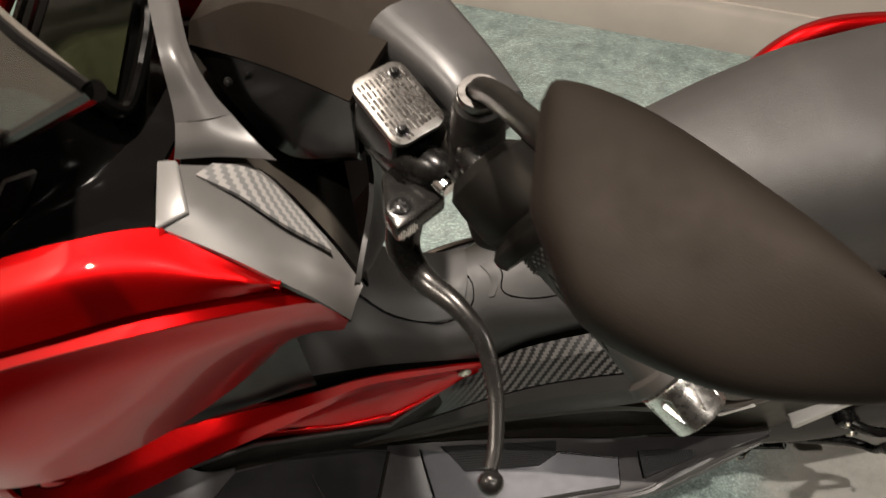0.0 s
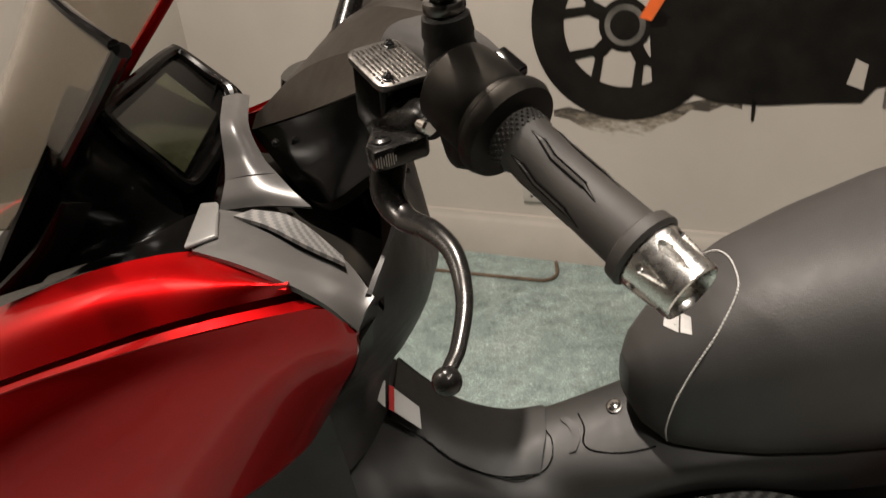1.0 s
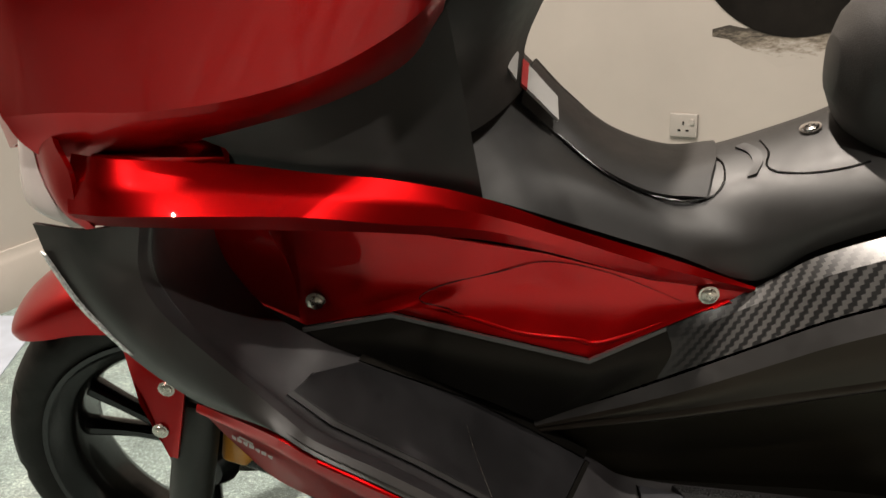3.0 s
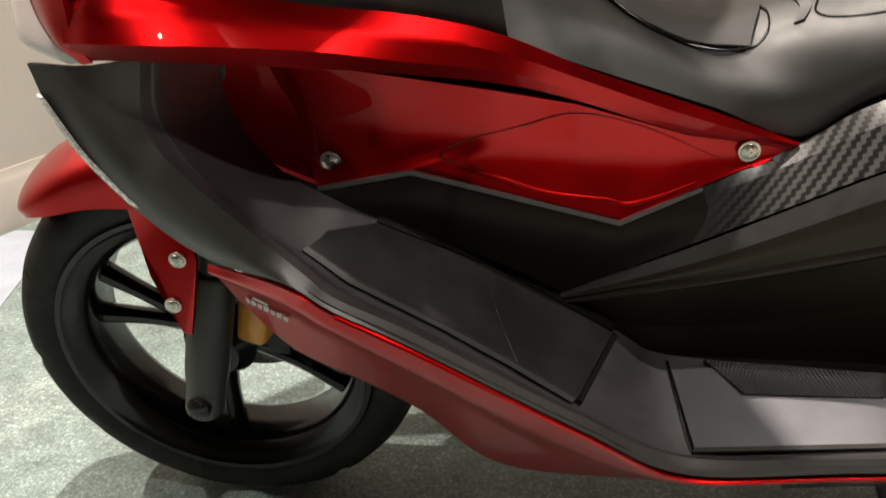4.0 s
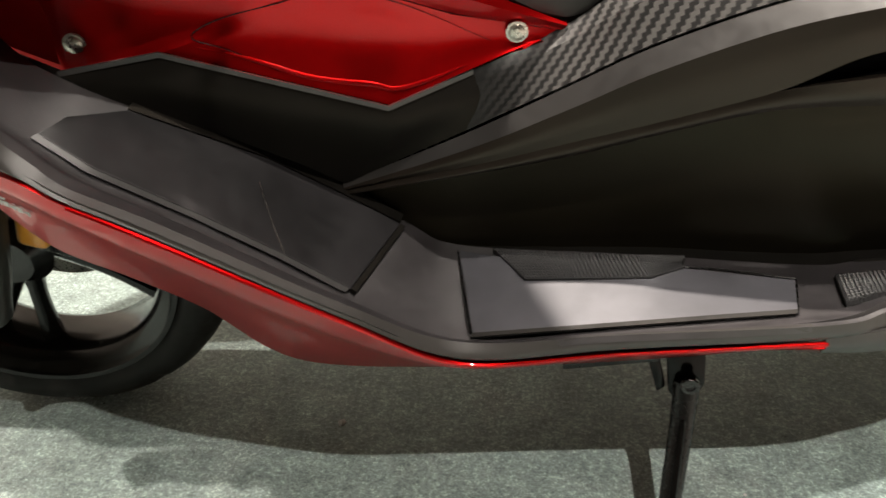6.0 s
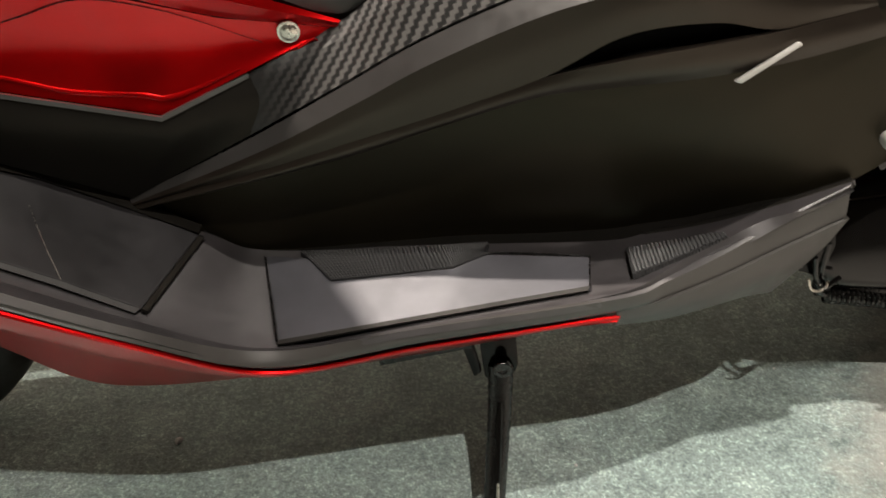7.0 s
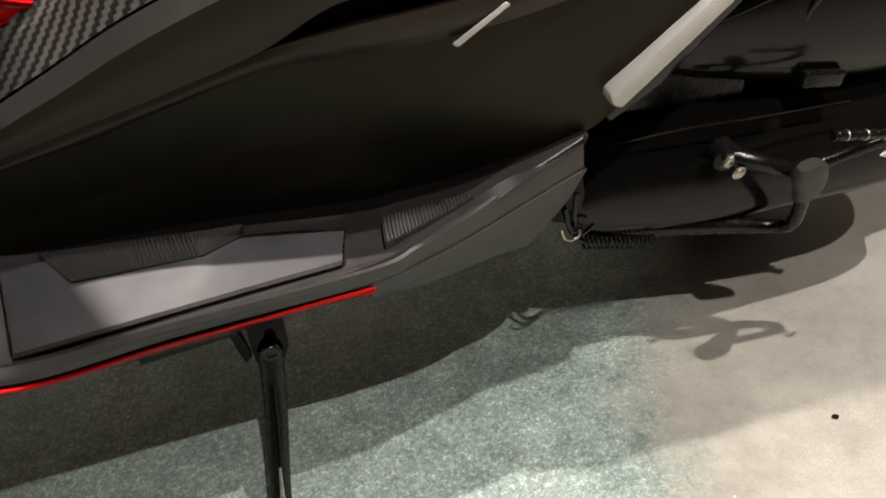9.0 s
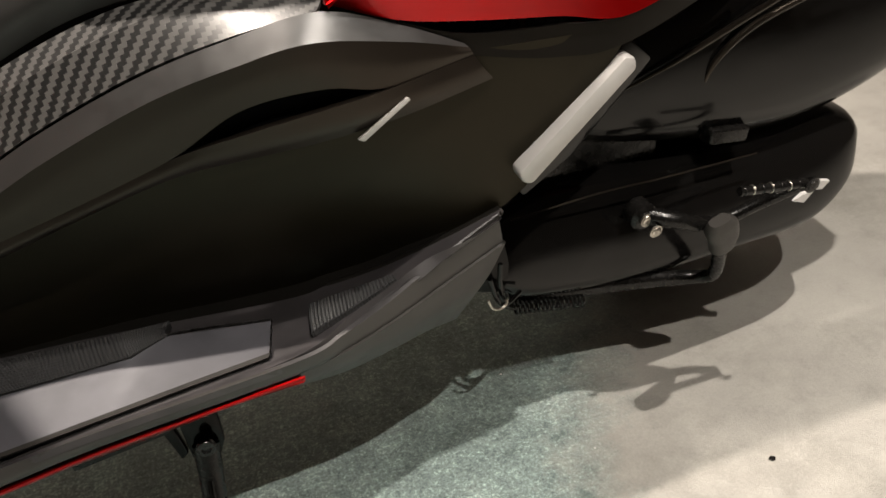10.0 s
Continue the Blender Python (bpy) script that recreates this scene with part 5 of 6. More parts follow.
def tunnel():
    low = [(-0.225, 0.480, 0.650), (-0.167, 0.476, 0.632), (-0.087, 0.504, 0.604), (-0.007, 0.534, 0.567), (0.078, 0.557, 0.530), (0.149, 0.580, 0.496), (0.205, 0.580, 0.530), (0.300, 0.574, 0.560), (0.45, 0.56, 0.565), (0.65, 0.56, 0.60)]
    k1 = [(-0.170, 0.530, 0.690), (-0.120, 0.530, 0.650), (-0.062, 0.548, 0.622), (0.005, 0.560, 0.592), (0.078, 0.570, 0.552), (0.150, 0.578, 0.535), (0.215, 0.575, 0.562), (0.300, 0.572, 0.585), (0.45, 0.565, 0.60), (0.65, 0.57, 0.64)]
    g = [(-0.135, 0.590, 0.740), (-0.084, 0.587, 0.678), (-0.036, 0.598, 0.634), (0.006, 0.588, 0.603), (0.055, 0.588, 0.576), (0.110, 0.598, 0.566), (0.185, 0.598, 0.586), (0.300, 0.585, 0.605), (0.45, 0.59, 0.63), (0.65, 0.60, 0.67)]
    c = [(-0.120, 0.640, 0.752), (-0.072, 0.632, 0.697), (-0.030, 0.636, 0.652), (0.016, 0.636, 0.614), (0.070, 0.640, 0.593), (0.115, 0.643, 0.594), (0.200, 0.652, 0.618), (0.300, 0.655, 0.655), (0.45, 0.66, 0.67), (0.65, 0.68, 0.69)]
    crest = [V(p) + V((0, 0.045, 0.004)) for p in c]
    tn = sheet("tunnel_cover", [low, k1, g, c, crest, [mirror_y(p) for p in g], [mirror_y(p) for p in k1], [mirror_y(p) for p in low]], TUNNEL, S, 60, 40, 0.004, label="dark grey plastic centre tunnel", out=(0, -0.3, 1))
    # saddle-shaped insert with a rounded lower edge
    ins_l = [(-0.062, 0.596, 0.664), (-0.030, 0.599, 0.632), (0.005, 0.588, 0.606), (0.055, 0.586, 0.580), (0.105, 0.598, 0.570)]
    ins_c = [(-0.058, 0.634, 0.686), (-0.028, 0.636, 0.652), (0.016, 0.636, 0.616), (0.070, 0.640, 0.595), (0.116, 0.644, 0.596)]
    ins = sheet("saddle_insert", [ins_l, [V(p).lerp(V(q), 0.5) + V((0, -0.002, 0.003)) for p, q in zip(ins_l, ins_c)], ins_c, [V(p) + V((0, 0.045, 0.004)) for p in ins_c], [mirror_y(p) for p in ins_l]], TUNNEL, tn, 40, 22, 0.003, label="curved black saddle insert", out=(0, -0.4, 1), lift=0.002)
    sweep("insert_joint", [(-0.030, 0.600, 0.634), (0.009, 0.586, 0.6035), (0.0436, 0.587, 0.5825), (0.0777, 0.588, 0.572), (0.108, 0.601, 0.5705), (0.121, 0.614, 0.581), (0.122, 0.633, 0.592), (0.116, 0.645, 0.5965)], 0.0010, IRON, tn, 60, 6, label="dark joint round the insert")
    # labels
    prism("caution_label", [(-0.058, 0.592, 0.678), (-0.030, 0.598, 0.646), (-0.032, 0.616, 0.664), (-0.058, 0.612, 0.696)], (0.002, -0.005, 0.003), WHITE, tn, label="white caution label with a red edge")
    prism("label_edge", [(-0.062, 0.591, 0.682), (-0.057, 0.592, 0.677), (-0.057, 0.613, 0.696), (-0.062, 0.610, 0.701)], (0.002, -0.006, 0.0035), LABELRED, tn, label="red label edge")
    prism("caution_label", [(-0.078, 0.588, 0.705), (-0.066, 0.590, 0.686), (-0.066, 0.612, 0.706), (-0.078, 0.610, 0.728)], (0.002, -0.006, 0.003), WHITE, tn, label="white caution label")
    # fuel cap lid: recess lines, a tab and a bright clip
    bolt((0.200, 0.655, 0.6205), (-0.3, -0.25, 1), 0.0080, tn, "clip", CHROME)
    sweep("lid_groove", [(0.157, 0.660, 0.608), (0.162, 0.638, 0.6025), (0.159, 0.622, 0.594), (0.169, 0.611, 0.591), (0.195, 0.603, 0.5925), (0.2205, 0.600, 0.5975), (0.240, 0.600, 0.603)], 0.0011, IRON, tn, 60, 6, label="dark joint of the fuel lid")
    sheet("lid_step", [[(0.134, 0.656, 0.6025), (0.144, 0.642, 0.6005), (0.147, 0.628, 0.594), (0.141, 0.614, 0.585)], [(0.143, 0.657, 0.606), (0.154, 0.642, 0.603), (0.156, 0.628, 0.5965), (0.149, 0.614, 0.588)]], TUNNEL, tn, 20, 5, 0.004, label="curved finger step of the fuel lid", out=(0, -0.4, 1), lift=0.0015)
    sheet("lower_tunnel", [low, [V(p) + V((0, 0.05, -0.12)) for p in low]], MATTE, tn, 30, 4, 0.004)


tunnel()

# filler hull, added to stop light and views through the hollow body
hull("filler_core", [(V((-0.24, 0.66, 0.50)), V((0, 0.09, 0)), V((0, 0, 0.12))), (V((-0.05, 0.68, 0.40)), V((0, 0.085, 0)), V((0, 0, 0.14))), (V((0.20, 0.69, 0.36)), V((0, 0.085, 0)), V((0, 0, 0.16))), (V((0.45, 0.70, 0.40)), V((0, 0.12, 0)), V((0, 0, 0.17))), (V((0.68, 0.73, 0.44)), V((0, 0.14, 0)), V((0, 0, 0.14)))], IRON, S, 20, 20, 3.0, "dark filler hull added inside the body against light leaks")


SEAT_ST = [(0.208, 0.680, 0.018, 0.026), (0.222, 0.676, 0.045, 0.052), (0.250, 0.676, 0.070, 0.078), (0.290, 0.690, 0.090, 0.098), (0.340, 0.704, 0.108, 0.116), (0.42, 0.718, 0.124, 0.132), (0.52, 0.735, 0.138, 0.145), (0.64, 0.752, 0.145, 0.138), (0.80, 0.775, 0.140, 0.130), (0.98, 0.80, 0.11, 0.10)]


def seat_at(x, deg, lift=0.0):
    """A place on the seat's skin; deg from its left (180) over the top (90)."""
    st = SEAT_ST
    i = max(k for k in range(len(st) - 1) if st[k][0] <= x)
    f = (x - st[i][0]) / (st[i + 1][0] - st[i][0])
    _, z, w, h = (p + (q - p) * f for p, q in zip(st[i], st[i + 1]))
    c, s = math.cos(radians(deg)), math.sin(radians(deg))
    p = 2 / 2.7
    off = -math.copysign(abs(c) ** p, c) * (w + lift)
    zz = z + math.copysign(abs(s) ** p, s) * (h + lift)
    return mid(x, zz, off)


def seat():
    bm = bmesh.new()
    n, seg = 60, 48
    xs = [0.208 + (0.98 - 0.208) * (i / (n - 1)) ** 1.6 for i in range(n)]
    rings = [[bm.verts.new(seat_at(min(x, 0.979), 360 * k / seg)) for k in range(seg)] for x in xs]
    for x, y in zip(rings, rings[1:]):
        for k in range(seg):
            bm.faces.new((x[k], x[(k + 1) % seg], y[(k + 1) % seg], y[k]))
    bm.faces.new(list(reversed(rings[0])))
    bm.faces.new(rings[-1])
    st = finish(bm, "seat", SEAT, S, "dark grey vinyl seat with pale stitching", 0.8)
    line = [seat_at(x, d, 0.0005) for x, d in ((0.246, 226), (0.240, 196), (0.246, 170), (0.262, 144), (0.284, 125), (0.306, 108), (0.320, 97), (0.326, 88), (0.326, 78), (0.320, 64), (0.300, 48), (0.270, 30))]
    pts = rs(line, 90)
    bm = bmesh.new()
    for p, q in zip(pts[::1], pts[1::1]):
        sweep_bm([p, p.lerp(q, 0.4) + V((0, -0.0004, 0.0004)), p.lerp(q, 0.8)], [0.0008, 0.0013, 0.0008], 4, 6, 1.0, bm)
    finish(bm, "stitching", STITCH, st, "pale twin stitching")
    for corners in (((0.272, 68), (0.274, 84), (0.265, 91), (0.260, 82)), ((0.2585, 83), (0.2645, 92), (0.257, 106), (0.2475, 93)), ((0.266, 93), (0.2715, 100), (0.267, 114), (0.2585, 107))):
        q = [seat_at(x, d, 0.0012) for x, d in corners]
        prism("printed_mark", q, (q[1] - q[0]).cross(q[3] - q[0]).normalized() * 0.0005, WHITE, st, label="pale printed mark")


seat()


def handlebar():
    g0, g1 = V((0.090, 0.281, 1.100)), V((0.150, 0.211, 1.058))
    d = (g1 - g0).normalized()
    L = (g1 - g0).length
    t, a, b = axes_for(d)
    # grip
    prof = [(0, 0), (0.0165, 0), (0.0172, 0.002), (0.0172, 0.013), (0.0162, 0.015), (0.0158, L * 0.5), (0.0166, L - 0.010), (0.0205, L - 0.008), (0.0210, L - 0.002), (0.0190, L), (0, L)]
    grip = lathe("grip", prof, g0, d, GRIP, S, 40, "black rubber handlebar grip with zigzag grooves")
    bm = bmesh.new()
    for i in range(5):
        for k in range(30):
            c = (k + 0.5 * (i % 2)) * 2 * math.pi / 30
            o = g0 + d * (0.002 + i * 0.0024) + (a * math.cos(c) + b * math.sin(c)) * 0.0172
            bmesh.ops.create_icosphere(bm, subdivisions=1, radius=0.0011, matrix=Matrix.Translation(o))
    finish(bm, "knurled_band", GRIP, grip)
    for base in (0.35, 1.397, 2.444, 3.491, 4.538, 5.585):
        # a zigzag loop: two black lines paint the grooves' shade, a narrow ridge between
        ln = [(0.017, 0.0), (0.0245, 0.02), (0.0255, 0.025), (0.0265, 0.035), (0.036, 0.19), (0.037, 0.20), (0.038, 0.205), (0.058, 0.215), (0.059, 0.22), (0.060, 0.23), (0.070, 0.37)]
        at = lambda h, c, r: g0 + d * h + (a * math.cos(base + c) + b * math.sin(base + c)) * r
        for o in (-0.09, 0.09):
            sweep("groove_shade", [at(h, c + o * min(1, 1.4 * math.sin(math.pi * k / 10) + 0.12), 0.0160) for k, (h, c) in enumerate(ln)], [0.0003] + [0.0007] * 9 + [0.0003], SHADE_BLACK, grip, 44, 6)
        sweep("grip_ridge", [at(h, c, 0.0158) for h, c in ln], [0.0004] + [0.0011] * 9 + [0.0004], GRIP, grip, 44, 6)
    # bar end with drop-shaped pockets, hollow
    bm = lathe_bm([(0.0175, 0), (0.0187, 0.0015), *[(0.0187 - 0.0022 * k / 60, 0.002 + 0.024 * k / 60) for k in range(61)], (0.0162, 0.0275), (0.0150, 0.028), (0.0140, 0.026), (0.0132, 0.012), (0, 0.010)], g1, d, 336)
    for v in bm.verts:
        h = (v.co - g1).dot(d)
        r = v.co - g1 - d * h
        if r.length > 0.0146 and 0.002 < h < 0.0262:
            ang = math.atan2(r.dot(b), r.dot(a))
            near = abs((ang * 8 / (2 * math.pi)) % 1 - 0.5) * 2 * math.pi / 8 * r.length
            k = (h - 0.0045) / 0.019
            if 0 < k < 1:
                half = 0.0034 * min(1, (k / 0.16) ** 0.5) * (1 - max(0, k - 0.16) / 0.84) ** 0.8
                e = max(0, min(1, (half - near) / 0.0018))
                v.co -= r.normalized() * 0.0024 * e * e * (3 - 2 * e) * (1 - 0.5 * k)
    finish(bm, "bar_end", BAR_ALLOY, grip, "bright satin bar end with drop-shaped pockets", 0.5)
    # switch housing with its collar
    hs = g0 - d * 0.050
    house = lathe("switch_housing", [(0, -0.004), (0.020, -0.004), (0.026, 0.002), (0.0270, 0.012), (0.0270, 0.032), (0.0250, 0.035), (0.0252, 0.038), (0.0300, 0.042), (0.0305, 0.046), (0.0285, 0.051), (0.018, 0.0525), (0, 0.0525)], hs, d, MATTE, S, 40, "matt black switch housing")
    up = V((0.25, 0.25, 1)).normalized()
    hull("housing_lower", [(hs + d * 0.006 + V((0, 0, -0.014)), a * 0.022, b * 0.016), (hs + d * 0.02 + V((0, 0, -0.018)), a * 0.024, b * 0.020), (hs + d * 0.036 + V((0, 0, -0.012)), a * 0.02, b * 0.016)], MATTE, house, 10, 20)
    block("switch", (0.022, 0.010, 0.008), Matrix.Translation(hs + d * 0.016 + V((0.022, 0.020, 0.012))) @ pose(0, 0, 0, 20, 25, -50), GLOSS, house, 0.002, "glossy switch")
    block("switch", (0.010, 0.008, 0.012), Matrix.Translation(hs + d * 0.036 + V((0.024, 0.012, 0.002))) @ pose(0, 0, 0, 0, 35, -50), GLOSS, house, 0.002, "glossy switch")
    # steel bar to the middle and across
    sweep("handlebar_tube", [hs, hs - d * 0.008, V((0.052, 0.372, 1.098)), V((0.02, 0.44, 1.080)), mid(-0.06, 1.06), mirror_y(hs - d * 0.04), mirror_y(g1)], 0.011, IRON, S, 30, 12, label="black steel handlebar")
    mg = lathe_bm([(0, 0), (0.0172, 0), (0.0160, 0.05), (0.0210, L - 0.004), (0, L)], mirror_y(g0), mirror_y(g1) - mirror_y(g0), 24)
    finish(mg, "grip", GRIP, S)
    # fluid reservoir with its cap
    c = V((0.016, 0.376, 1.121))
    u = V((0.0225, -0.0345, -0.0125)).normalized()
    n = V((0.09, -0.28, 1)).normalized()
    w = n.cross(u).normalized()
    n = u.cross(w)
    m = Matrix((u, w, n)).transposed().to_4x4()
    m.translation = c

    def pill(hx, hy, r, z):
        """A rectangle with round corners."""
        return [m @ V((sx * (hx - r) + r * math.cos(radians(q + k * 18)), sy * (hy - r) + r * math.sin(radians(q + k * 18)), z)) for sx, sy, q in ((1, 1, 0), (-1, 1, 90), (-1, -1, 180), (1, -1, 270)) for k in range(6)]

    res = prism("fluid_reservoir", pill(0.024, 0.017, 0.007, -0.046), n * 0.044, CHEEK, S, 0.0015, "black brake fluid reservoir")
    cap = prism("cap", pill(0.027, 0.0195, 0.009, -0.004), n * 0.0045, CAST, S, 0.0012, "dull metal reservoir cap with raised bright lettering")
    rng = random.Random(3)
    for i in range(11):
        y = -0.0155 + i * 0.0031
        x = -0.0225 + 0.002 * abs(i - 5) / 5
        while x < 0.0205:
            ln = 0.002 + 0.006 * rng.random()
            finish(block_bm((ln, 0.0011 + 0.0007 * rng.random(), 0.0009), m @ Matrix.Translation((x + ln / 2, y, 0.0008))), "cast_bar", CHROME, cap, smooth=False)
            x += ln + 0.0010 + 0.0012 * rng.random()
    for dx in (-0.020, 0.020):
        bolt(m @ V((dx * 0.9, 0.010 * (1 if dx < 0 else -1), 0.0008)), n, 0.0032, cap, "screw", DARKMETAL)
    lathe("sight_glass", [(0, 0), (0.008, 0), (0.008, 0.004), (0.0065, 0.005), (0, 0.005)], m @ V((0.0255, -0.004, -0.024)), u, GLOSS, res, 24, "round sight glass")
    # lever perch and lever
    pv = V((0.013, 0.322, 1.080))
    plate = [(0.003, 0.350), (0.010, 0.360), (0.036, 0.358), (0.041, 0.330), (0.022, 0.314), (0.010, 0.305), (0.003, 0.320)]
    perch = prism("lever_perch", [(x, y, 1.072) for x, y in plate], (0, 0, 0.014), LEVER, S, 0.003, "dark cast metal lever perch")
    for k in range(9):
        o = V((0.010, 0.305, 1.079)).lerp(V((0.022, 0.314, 1.079)), (k + 0.5) / 9)
        block("cast_bar", (0.0008, 0.001, 0.004 + 0.004 * rng.random()), Matrix.Translation(o + V((0.0004, -0.0005, 0))) @ pose(0, 0, 0, 0, 0, 37), CHROME, perch)
    bolt(pv + V((0, 0, 0.006)), (0, -0.1, 1), 0.0065, perch, "pivot_bolt", DARKMETAL)
    # the black cylinder of the brake, running from the reservoir to the bar
    sweep("brake_cylinder", [(0.004, 0.392, 1.078), (0.020, 0.368, 1.084), (0.036, 0.348, 1.090), (0.044, 0.338, 1.090)], [0.012, 0.015, 0.0135, 0.010], IRON, res, 20, 18, label="black brake cylinder")
    sweep("clamp", [(0.030, 0.376, 1.088), (0.046, 0.366, 1.094), (0.060, 0.352, 1.092)], 0.013, MATTE, res, 14, 16, label="black handlebar clamp")
    lathe("clamp_bolt", [(0, 0), (0.0058, 0), (0.0058, 0.008), (0.0045, 0.0095), (0, 0.0095)], (0.037, 0.338, 1.091), (0.6, -0.75, -0.1), CHROME, perch, 20, "bright clamp bolt")
    lever = sweep("brake_lever", [pv + V((0.003, 0.002, -0.004)), (0.014, 0.316, 1.056), (0.024, 0.300, 1.046), (0.042, 0.277, 1.047), (0.055, 0.255, 1.042), (0.060, 0.228, 1.030), (0.057, 0.200, 1.020), (0.0525, 0.186, 1.016)], [0.0115, 0.0105, 0.0084, 0.0068, 0.0057, 0.0049, 0.0044, 0.0042], LEVER, S, 60, 20, 0.62, "dark satin metal brake lever with a ball end")
    bm = bmesh.new()
    bmesh.ops.create_uvsphere(bm, u_segments=24, v_segments=16, radius=0.0074, matrix=Matrix.Translation((0.0515, 0.179, 1.014)))
    finish(bm, "ball_end", LEVER, lever)
    # mirror
    b0, b1 = V((0.060, 0.342, 1.098)), V((0.057, 0.330, 1.165))
    md = (b1 - b0).normalized()
    lathe("mirror_boot", [(0, 0), (0.0165, 0), (0.0165, 0.020), (0.0155, 0.022), (0.0155, 0.026), (0.0162, 0.028), (0.0158, 0.040), (0.0148, 0.042), (0.0148, 0.046), (0.0154, 0.048), (0.0140, 0.058), (0.008, 0.062), (0, 0.062)], b0, md, RUBBER, S, 24, "black rubber mirror boot")
    lathe("lock_nut", [(0.008, 0), (0.0118, 0), (0.0125, 0.0015), (0.0125, 0.005), (0.0118, 0.0065), (0.008, 0.0065)], b0 + md * 0.0605, md, BRUSHED, S, 24, "bright lock nut", closed=True)
    mir = sweep("mirror_stem", [b0 + md * 0.05, b0 + md * 0.068, V((0.061, 0.290, 1.190)), V((0.066, 0.245, 1.212)), V((0.074, 0.215, 1.226))], 0.0068, MATTE, S, 24, 12, label="black mirror stem")
    hull("mirror_housing", [(V((0.058, 0.212, 1.229)), V((0.006, 0.024, 0.004)), V((-0.001, -0.001, 0.006))), (V((0.064, 0.204, 1.230)), V((0.009, 0.037, 0.006)), V((-0.002, -0.002, 0.012))), (V((0.081, 0.176, 1.232)), V((0.018, 0.037, 0.010)), V((-0.003, -0.003, 0.014))), (V((0.112, 0.134, 1.238)), V((0.017, 0.022, 0.013)), V((-0.005, -0.005, 0.011))), (V((0.137, 0.112, 1.242)), V((0.007, 0.009, 0.013)), V((-0.005, -0.006, 0.006))), (V((0.151, 0.104, 1.245)), V((0.003, 0.004, 0.009)), V((-0.002, -0.003, 0.003))), (V((0.155, 0.102, 1.246)), V((0.001, 0.001, 0.004)), V((-0.001, -0.001, 0.001)))], MIRROR_BLACK, mir, 36, 36, 3.4, "matt black mirror housing")


handlebar()


def cockpit():
    # handlebar cover: a hunched shell between the grips
    secs = [(V((0.010, 0.425, 1.080)), V((0.016, 0.010, 0)), V((0.0, 0.0, 0.014))),
            (V((-0.040, 0.530, 1.042)), V((0.036, 0.020, 0)), V((-0.010, 0, 0.022))),
            (V((-0.050, 0.610, 1.040)), V((0.048, 0.0, 0)), V((-0.012, 0, 0.030))),
            (V((-0.030, 0.700, 1.060)), V((0.055, -0.015, 0)), V((-0.010, 0, 0.036))),
            (V((-0.020, 0.790, 1.075)), V((0.045, -0.020, 0)), V((-0.004, 0, 0.032))),
            (V((0.005, 0.840, 1.070)), V((0.020, -0.010, 0)), V((0, 0, 0.020)))]
    cov = hull("handlebar_cover", secs, MATTE, S, 30, 32, 2.8, "matt black handlebar cover")
    ridge = [(-0.150, 0.586, 1.021), (-0.099, 0.530, 1.045), (-0.060, 0.480, 1.066), (-0.014, 0.412, 1.094)]
    upper = [(-0.149, 0.605, 1.030), (-0.094, 0.562, 1.074), (-0.045, 0.508, 1.100), (0.012, 0.436, 1.120)]
    back = [(-0.132, 0.640, 1.040), (-0.068, 0.615, 1.098), (-0.020, 0.565, 1.126), (0.038, 0.480, 1.132)]
    far = [(-0.105, 0.690, 1.035), (-0.045, 0.680, 1.095), (-0.010, 0.640, 1.128), (0.060, 0.520, 1.115)]
    lower = [(-0.146, 0.584, 1.012), (-0.112, 0.530, 0.992), (-0.072, 0.486, 0.972), (-0.012, 0.430, 1.020)]
    belly = [(-0.130, 0.620, 1.000), (-0.095, 0.580, 0.985), (-0.050, 0.530, 0.970), (0.010, 0.470, 1.010)]
    sheet("cover_shell", [far, back, upper, ridge], SATIN_BLACK, cov, 24, 13, 0.004, sharp=True, label="satin black upper shell", out=(0, -0.3, 1), angle=0.3)
    sheet("cover_cheek", [[V(p) + V((0, 0.001, -0.002)) for p in ridge], lower, belly], CHEEK, cov, 24, 10, 0.004, sharp=True, label="gloss black lower cheek", out=(0, -1, -0.3), angle=0.3)
    bolt((-0.112, 0.527, 1.025), (-0.2, -1, 0), 0.003, cov, "screw", DARKMETAL)
    hull("bar_sleeve", [(V((0.078, 0.382, 1.098)), V((0.020, 0.014, 0)), V((0, 0, 0.016))), (V((0.060, 0.415, 1.104)), V((0.022, 0.016, 0)), V((0, 0, 0.022))), (V((0.030, 0.47, 1.102)), V((0.030, 0.018, 0)), V((0, 0, 0.030)))], MATTE_GREY, cov, 14, 24, 3.2, "grey satin sleeve")
    # satin shroud under the cover
    neck_l = [V(p) for p in ((-0.180, 0.612, 1.048), (-0.165, 0.548, 1.040), (-0.159, 0.522, 1.014), (-0.157, 0.508, 1.001))]
    neck_r = [V(p) for p in ((-0.160, 0.632, 1.042), (-0.144, 0.562, 1.032), (-0.127, 0.532, 1.011), (-0.113, 0.516, 1.001))]
    foot = [V(p) for p in ((-0.160, 0.486, 0.982), (-0.120, 0.484, 0.984), (-0.078, 0.478, 0.983))]
    brow = [neck_l[3], neck_l[3].lerp(neck_r[3], 0.5) + V((0.002, -0.006, 0.003)), neck_r[3]]
    shroud = sheet("steering_shroud", [neck_l, [a.lerp(b, 0.5) + V((0.003, -0.006, 0.004)) for a, b in zip(neck_l, neck_r)], neck_r], SATIN, S, 30, 16, 0.004, label="satin grey steering shroud", out=(0.35, -1, 0.5))
    sheet("shroud_skirt", [brow, [a.lerp(b, 0.5) + V((0.001, -0.004, 0.0)) for a, b in zip(brow, foot)], foot], SATIN, shroud, 24, 12, 0.004, label="flared lower face", out=(0.2, -1, 0.5))
